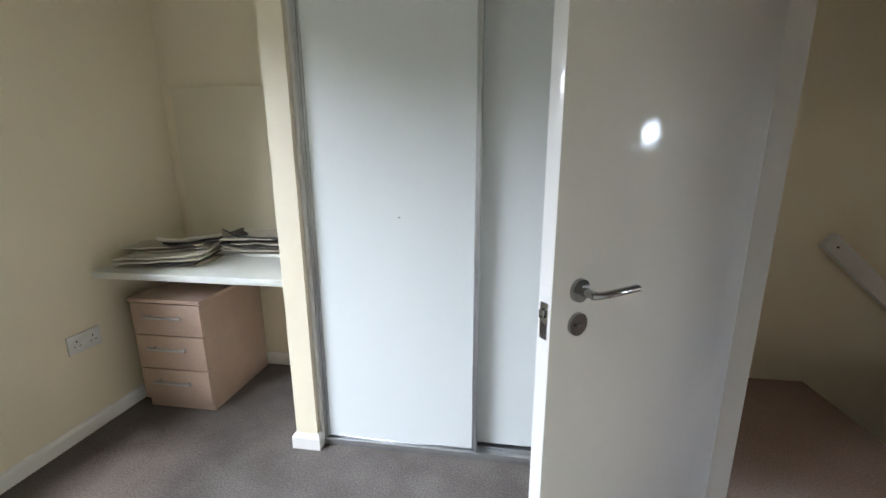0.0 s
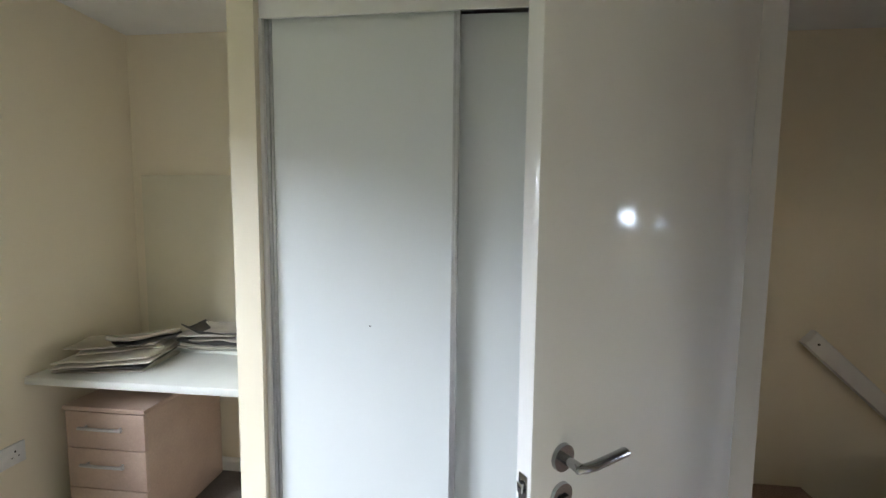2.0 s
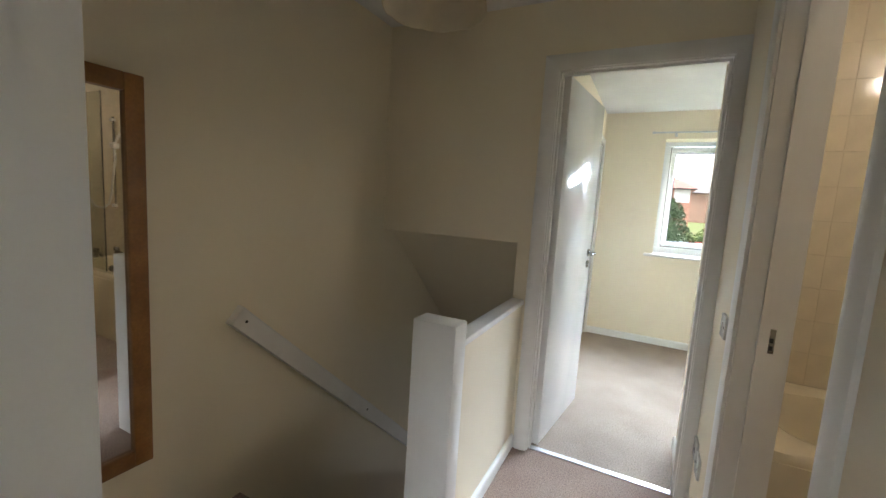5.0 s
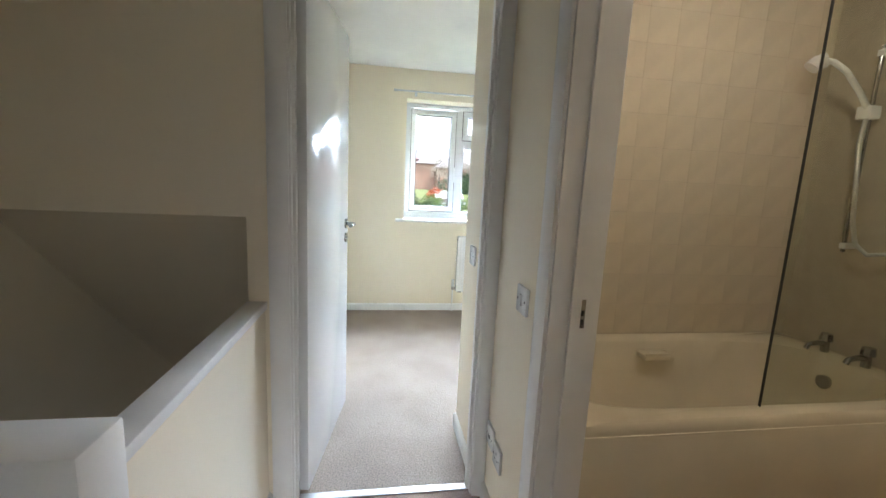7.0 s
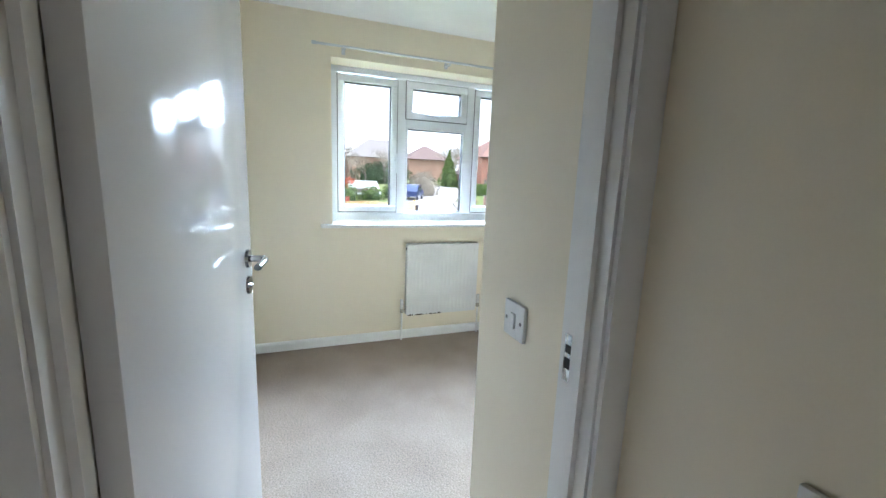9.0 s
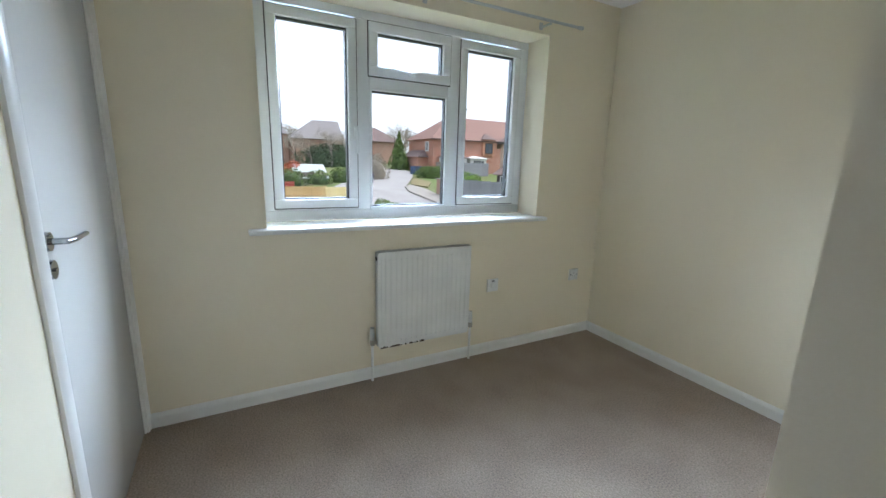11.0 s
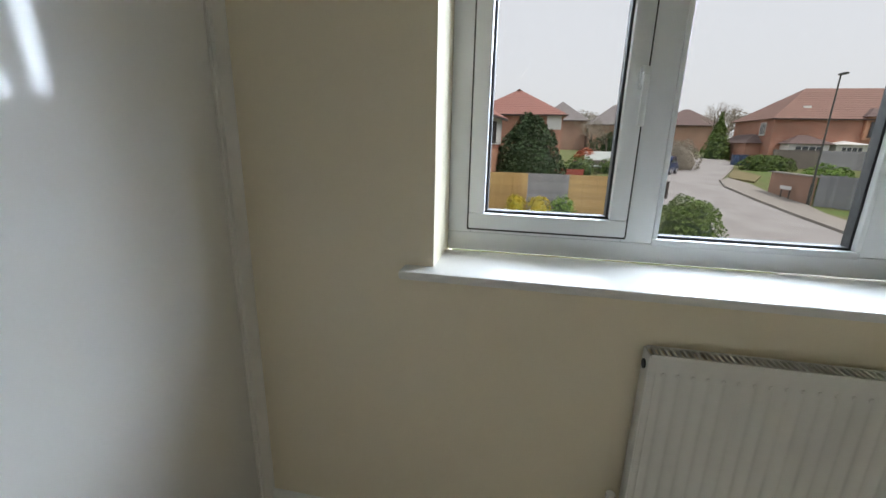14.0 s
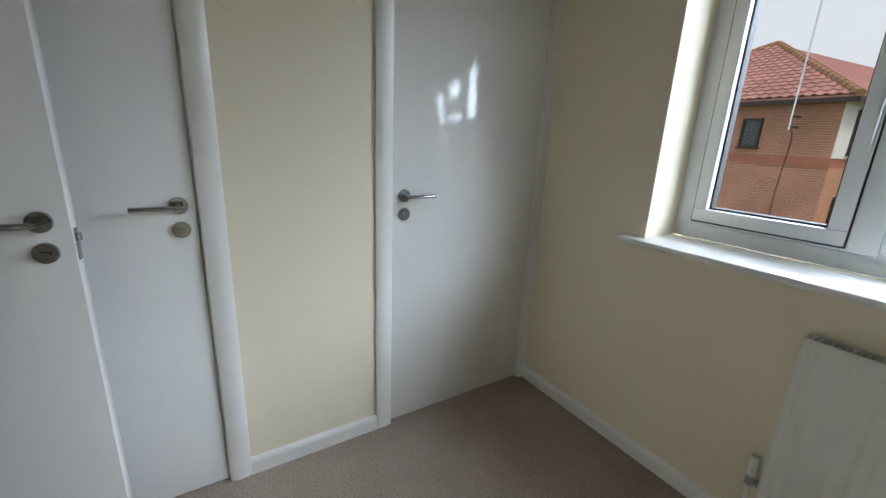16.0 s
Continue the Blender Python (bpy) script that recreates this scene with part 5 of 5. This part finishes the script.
# ---- planting ----
def leaves(bm, centre, radii, count, size, seed, shape=0.0, up=0.0):
    """Many small leaf clumps spread over and inside an uneven mound."""
    r = random.Random(seed)
    c = Vector(centre)
    for _ in range(count):
        d = Vector((r.gauss(0, 1), r.gauss(0, 1), r.gauss(0, 1))).normalized()
        if d.z < -0.5:
            d.z = -d.z
        k = 0.72 + 0.28 * r.random() ** 0.5 + 0.18 * noise.noise(d * 2.3 + Vector((seed, 0, 0)))
        taper = 1.0 - shape * max(0.0, d.z)
        p = c + Vector((d.x * radii[0] * k * taper, d.y * radii[1] * k * taper, d.z * radii[2] * k))
        s = size * r.uniform(0.6, 1.4)
        n = (d + Vector((r.gauss(0, 0.5), r.gauss(0, 0.5), r.gauss(0, 0.5) + up))).normalized()
        q = n.to_track_quat("Z", "Y")
        a = r.uniform(0, math.tau)
        pts = [q @ Vector((math.cos(a + t) * s * e, math.sin(a + t) * s * e * 0.7, h)) for t, e, h in ((0, 1, 0), (1.6, 0.7, s * 0.3), (3.1, 1, -0.1 * s), (4.7, 0.7, s * 0.2))]
        vs = [bm.verts.new(p + w) for w in pts]
        bm.faces.new(vs)
    return bm


def shrub(name, label, x, y, radii, mat, count, size, seed, core=True, shape=0.0):
    th = thing(name, label, "shrub" if name != "hedge" else "hedge")
    z = g(x)
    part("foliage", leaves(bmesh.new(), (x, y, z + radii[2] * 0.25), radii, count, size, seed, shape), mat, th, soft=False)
    # green bushes get a dark core: the shade between their leaves as colour
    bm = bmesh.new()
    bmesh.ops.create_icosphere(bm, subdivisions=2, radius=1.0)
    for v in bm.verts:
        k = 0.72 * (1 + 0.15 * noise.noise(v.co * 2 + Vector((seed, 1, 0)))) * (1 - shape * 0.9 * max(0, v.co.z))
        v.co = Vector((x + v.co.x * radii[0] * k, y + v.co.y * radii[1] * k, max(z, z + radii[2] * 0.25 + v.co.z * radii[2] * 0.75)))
    part("shade_core", bm, LEAF_DK if mat not in (FORSYTHIA, RUSSET, TWIG) else mat, th)
    return th


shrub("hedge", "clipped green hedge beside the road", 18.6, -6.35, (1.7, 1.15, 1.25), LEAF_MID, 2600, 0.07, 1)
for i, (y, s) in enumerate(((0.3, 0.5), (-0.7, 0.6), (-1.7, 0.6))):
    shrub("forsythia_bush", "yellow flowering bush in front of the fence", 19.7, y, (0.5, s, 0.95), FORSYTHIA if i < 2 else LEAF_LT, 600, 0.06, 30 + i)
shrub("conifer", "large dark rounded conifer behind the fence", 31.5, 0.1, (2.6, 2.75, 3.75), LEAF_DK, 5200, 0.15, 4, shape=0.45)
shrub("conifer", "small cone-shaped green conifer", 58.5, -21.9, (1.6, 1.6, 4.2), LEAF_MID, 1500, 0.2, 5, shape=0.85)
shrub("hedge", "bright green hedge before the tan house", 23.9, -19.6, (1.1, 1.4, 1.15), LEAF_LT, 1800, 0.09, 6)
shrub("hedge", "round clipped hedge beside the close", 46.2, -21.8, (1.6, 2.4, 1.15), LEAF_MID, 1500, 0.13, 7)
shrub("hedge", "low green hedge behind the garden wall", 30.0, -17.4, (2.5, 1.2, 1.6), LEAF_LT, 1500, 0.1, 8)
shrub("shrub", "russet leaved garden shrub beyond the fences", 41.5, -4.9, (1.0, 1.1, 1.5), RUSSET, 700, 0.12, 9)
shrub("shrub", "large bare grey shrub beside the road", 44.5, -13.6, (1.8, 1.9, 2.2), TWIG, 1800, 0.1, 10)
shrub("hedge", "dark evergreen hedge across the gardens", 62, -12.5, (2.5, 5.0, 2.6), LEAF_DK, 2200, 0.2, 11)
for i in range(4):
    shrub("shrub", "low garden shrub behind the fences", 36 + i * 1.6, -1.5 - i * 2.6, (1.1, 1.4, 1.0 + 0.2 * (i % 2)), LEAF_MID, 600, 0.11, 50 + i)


def bare_tree(name, label, x, y, h, spread, seed, mat=BARK, depth=5):
    """A leafless tree: a tapered trunk that forks into limbs and twigs."""
    th = thing(name, label, "tree")
    r = random.Random(seed)
    trunk, crown = bmesh.new(), bmesh.new()

    def limb(p, d, ln, rad, lev):
        q = p + d * ln
        bm = trunk if lev < 2 else crown
        tube(bm, p, q, rad, rad * 0.68, 6 if lev < 2 else 3)
        if lev >= depth:
            return
        for _ in range(3 if lev < 4 else 2 + (r.random() < 0.5)):
            e = (d + Vector((r.gauss(0, spread), r.gauss(0, spread), r.gauss(0.12, spread * 0.7)))).normalized()
            limb(q - d * ln * r.uniform(0, 0.25), e, ln * r.uniform(0.6, 0.85), rad * 0.6, lev + 1)
    limb(Vector((x, y, g(x) - 0.1)), Vector((0, 0, 1)), h * 0.27, h * 0.022, 0)
    part("trunk", trunk, mat, th)
    part("crown", crown, TWIG, th, "fine bare twigs", soft=False)
    return th


bare_tree("tree", "bare spreading winter tree in the gardens", 60, -12.3, 7.6, 0.5, 2, depth=6)
bare_tree("tree", "bare spreading winter tree in the gardens", 57, -9.0, 6.4, 0.55, 3, depth=6)
bare_tree("tree", "tall bare winter tree behind the houses", 70, -27.0, 9.5, 0.5, 4, depth=6)
bare_tree("tree", "tall bare winter tree behind the houses", 66, -24.0, 8.5, 0.5, 6, depth=6)
bare_tree("tree", "bare spreading winter tree in the gardens", 64, -8.0, 7.0, 0.55, 12, depth=6)
bare_tree("tree", "bare spreading winter tree in the gardens", 66, -16.5, 7.8, 0.5, 14, depth=6)
bare_tree("tree", "bare winter tree behind the terrace", 62, 9.0, 9.0, 0.5, 7)
bm = bmesh.new()
for i in range(46):
    r = random.Random(100 + i)
    y = -95 + i * 4.2 + r.uniform(-2, 2)
    leaves(bm, (125 + r.uniform(-12, 12), y, g(125) + 2), (4.5, 4.5, r.uniform(4.0, 7.5)), 700, 0.28, 200 + i)
solid("woodland", bm, TWIG, "distant hazy line of leafless trees", "trees", "stuff")


# ---- parked cars, bins, shed ----
def car(name, label, x, y, turn, ln, wd_, ht, paint):
    th = thing(name, label, "car", pose(x, y, g(x) + 0.03, 0, 0, turn))
    bm = bmesh.new()
    side = [(-0.5, 0.22), (-0.5, 0.42), (-0.47, 0.55), (-0.30, 0.62), (-0.16, 0.96), (0.0, 1.0), (0.2, 0.98), (0.40, 0.64), (0.49, 0.55), (0.5, 0.30), (0.49, 0.20)]
    rows = []
    for s, tuck in ((-1, 0.16), (-0.94, 0.03), (0.94, 0.03), (1, 0.16)):
        rows.append([bm.verts.new((u * ln, s * wd_ / 2 * (1 - (tuck if v > 0.62 else tuck * 0.2)), v * ht)) for u, v in side])
    for p, q in zip(rows, rows[1:]):
        for k in range(len(side)):
            bm.faces.new((p[k], p[(k + 1) % len(side)], q[(k + 1) % len(side)], q[k]))
    bm.faces.new(rows[0]); bm.faces.new(rows[-1])
    part("body", bm, paint, th)
    bm = bmesh.new()
    for s in (-1, 1):
        v = [bm.verts.new((u * ln, s * wd_ / 2 * 0.965, w * ht)) for u, w in ((-0.27, 0.64), (-0.15, 0.91), (0.17, 0.91), (0.34, 0.64))]
        bm.faces.new(v)
    part("side_glass", bm, PANE_DK, th, soft=False)
    for u in (-0.31, 0.31):
        for s in (-1, 1):
            w = part("wheel", tube(bmesh.new(), (u * ln, s * wd_ / 2 * 0.80, 0.30), (u * ln, s * wd_ / 2 * 1.0, 0.30), 0.30, n=20), RUBBER, th)
            part("rim", tube(bmesh.new(), (u * ln, s * wd_ / 2 * 0.99, 0.30), (u * ln, s * wd_ / 2 * 1.01, 0.30), 0.19, n=14), ALUMINIUM, w)
    return th


car("car", "small blue and silver parked hatchback", 40.0, -11.2, 150, 2.9, 1.6, 1.5, CAR_BLUE)
car("car", "white parked car at the end of the close", 52.0, -16.2, 160, 4.1, 1.75, 1.5, CAR_WHITE)
for i, (x, y) in enumerate(((50.6, -20.9), (50.9, -21.8), (50.2, -22.8))):
    wb = thing("wheelie_bin", "dark blue plastic wheeled bin by the fence", "bin", group="wheeled bins")
    bm = boxes((x - 0.3, x + 0.3, y - 0.28, y + 0.28, g(x), g(x) + 1.0), r=0.04)
    part("body", bm, BIN_BLUE, wb)
    part("lid", boxes((x - 0.34, x + 0.34, y - 0.31, y + 0.31, g(x) + 1.0, g(x) + 1.08), r=0.03), BIN_BLUE, wb)
shd = thing("garden_shed", "low garden shed with a pale felt roof", "shed")
part("wall", boxes((39, 41.4, -7.5, -4.9, g(40), g(40) + 1.0)), FENCE_DK, shd, soft=False)
bm = bmesh.new()
for x, z in ((38.8, 0.45), (41.6, 1.65)):
    for y in (-7.7, -4.7):
        for dz in (0, 0.06):
            bm.verts.new((x, y, g(40) + z + dz))
bm.verts.ensure_lookup_table()
for f in ((0, 1, 3, 2), (4, 6, 7, 5), (0, 2, 6, 4), (1, 5, 7, 3), (0, 4, 5, 1), (2, 3, 7, 6)):
    bm.faces.new([bm.verts[i] for i in f])
part("roof", bm, FELT, shd, "pale sloping felt roof", soft=False)

# ---- bathroom wall tiles ----
SITE = Matrix()
solid("tile_bed", boxes((0.3812, 0.3995, -2.2, -0.54, 0.55, CEIL)), GROUT, "grout bed behind the bathroom tiles", "wall", "structure")
tw = bpy.data.objects["tile_bed"]
te = mesh_of("tile", boxes((-0.008, 0, -0.0767, 0.0767, -0.0783, 0.0783), r=0.0012), TILE)
for i in range(11):
    for j in range(12):
        o = new("tile", te)
        o.parent = tw
        o.location = (0.3875, -0.62 - 0.154 * i, 0.635 + 0.158 * j)
tb = solid("tile_bed", boxes((-1.0, 0.38, -2.1995, -2.1862, 0.55, CEIL)), GROUT, "grout bed behind the bathroom tiles", "wall", "structure")
for i in range(9):
    for j in range(11):
        o = new("tile", te)
        o.parent = tb
        o.location = (0.30 - 0.154 * i, -2.1925, 0.635 + 0.158 * j)
        o.rotation_euler = (0, 0, radians(90))
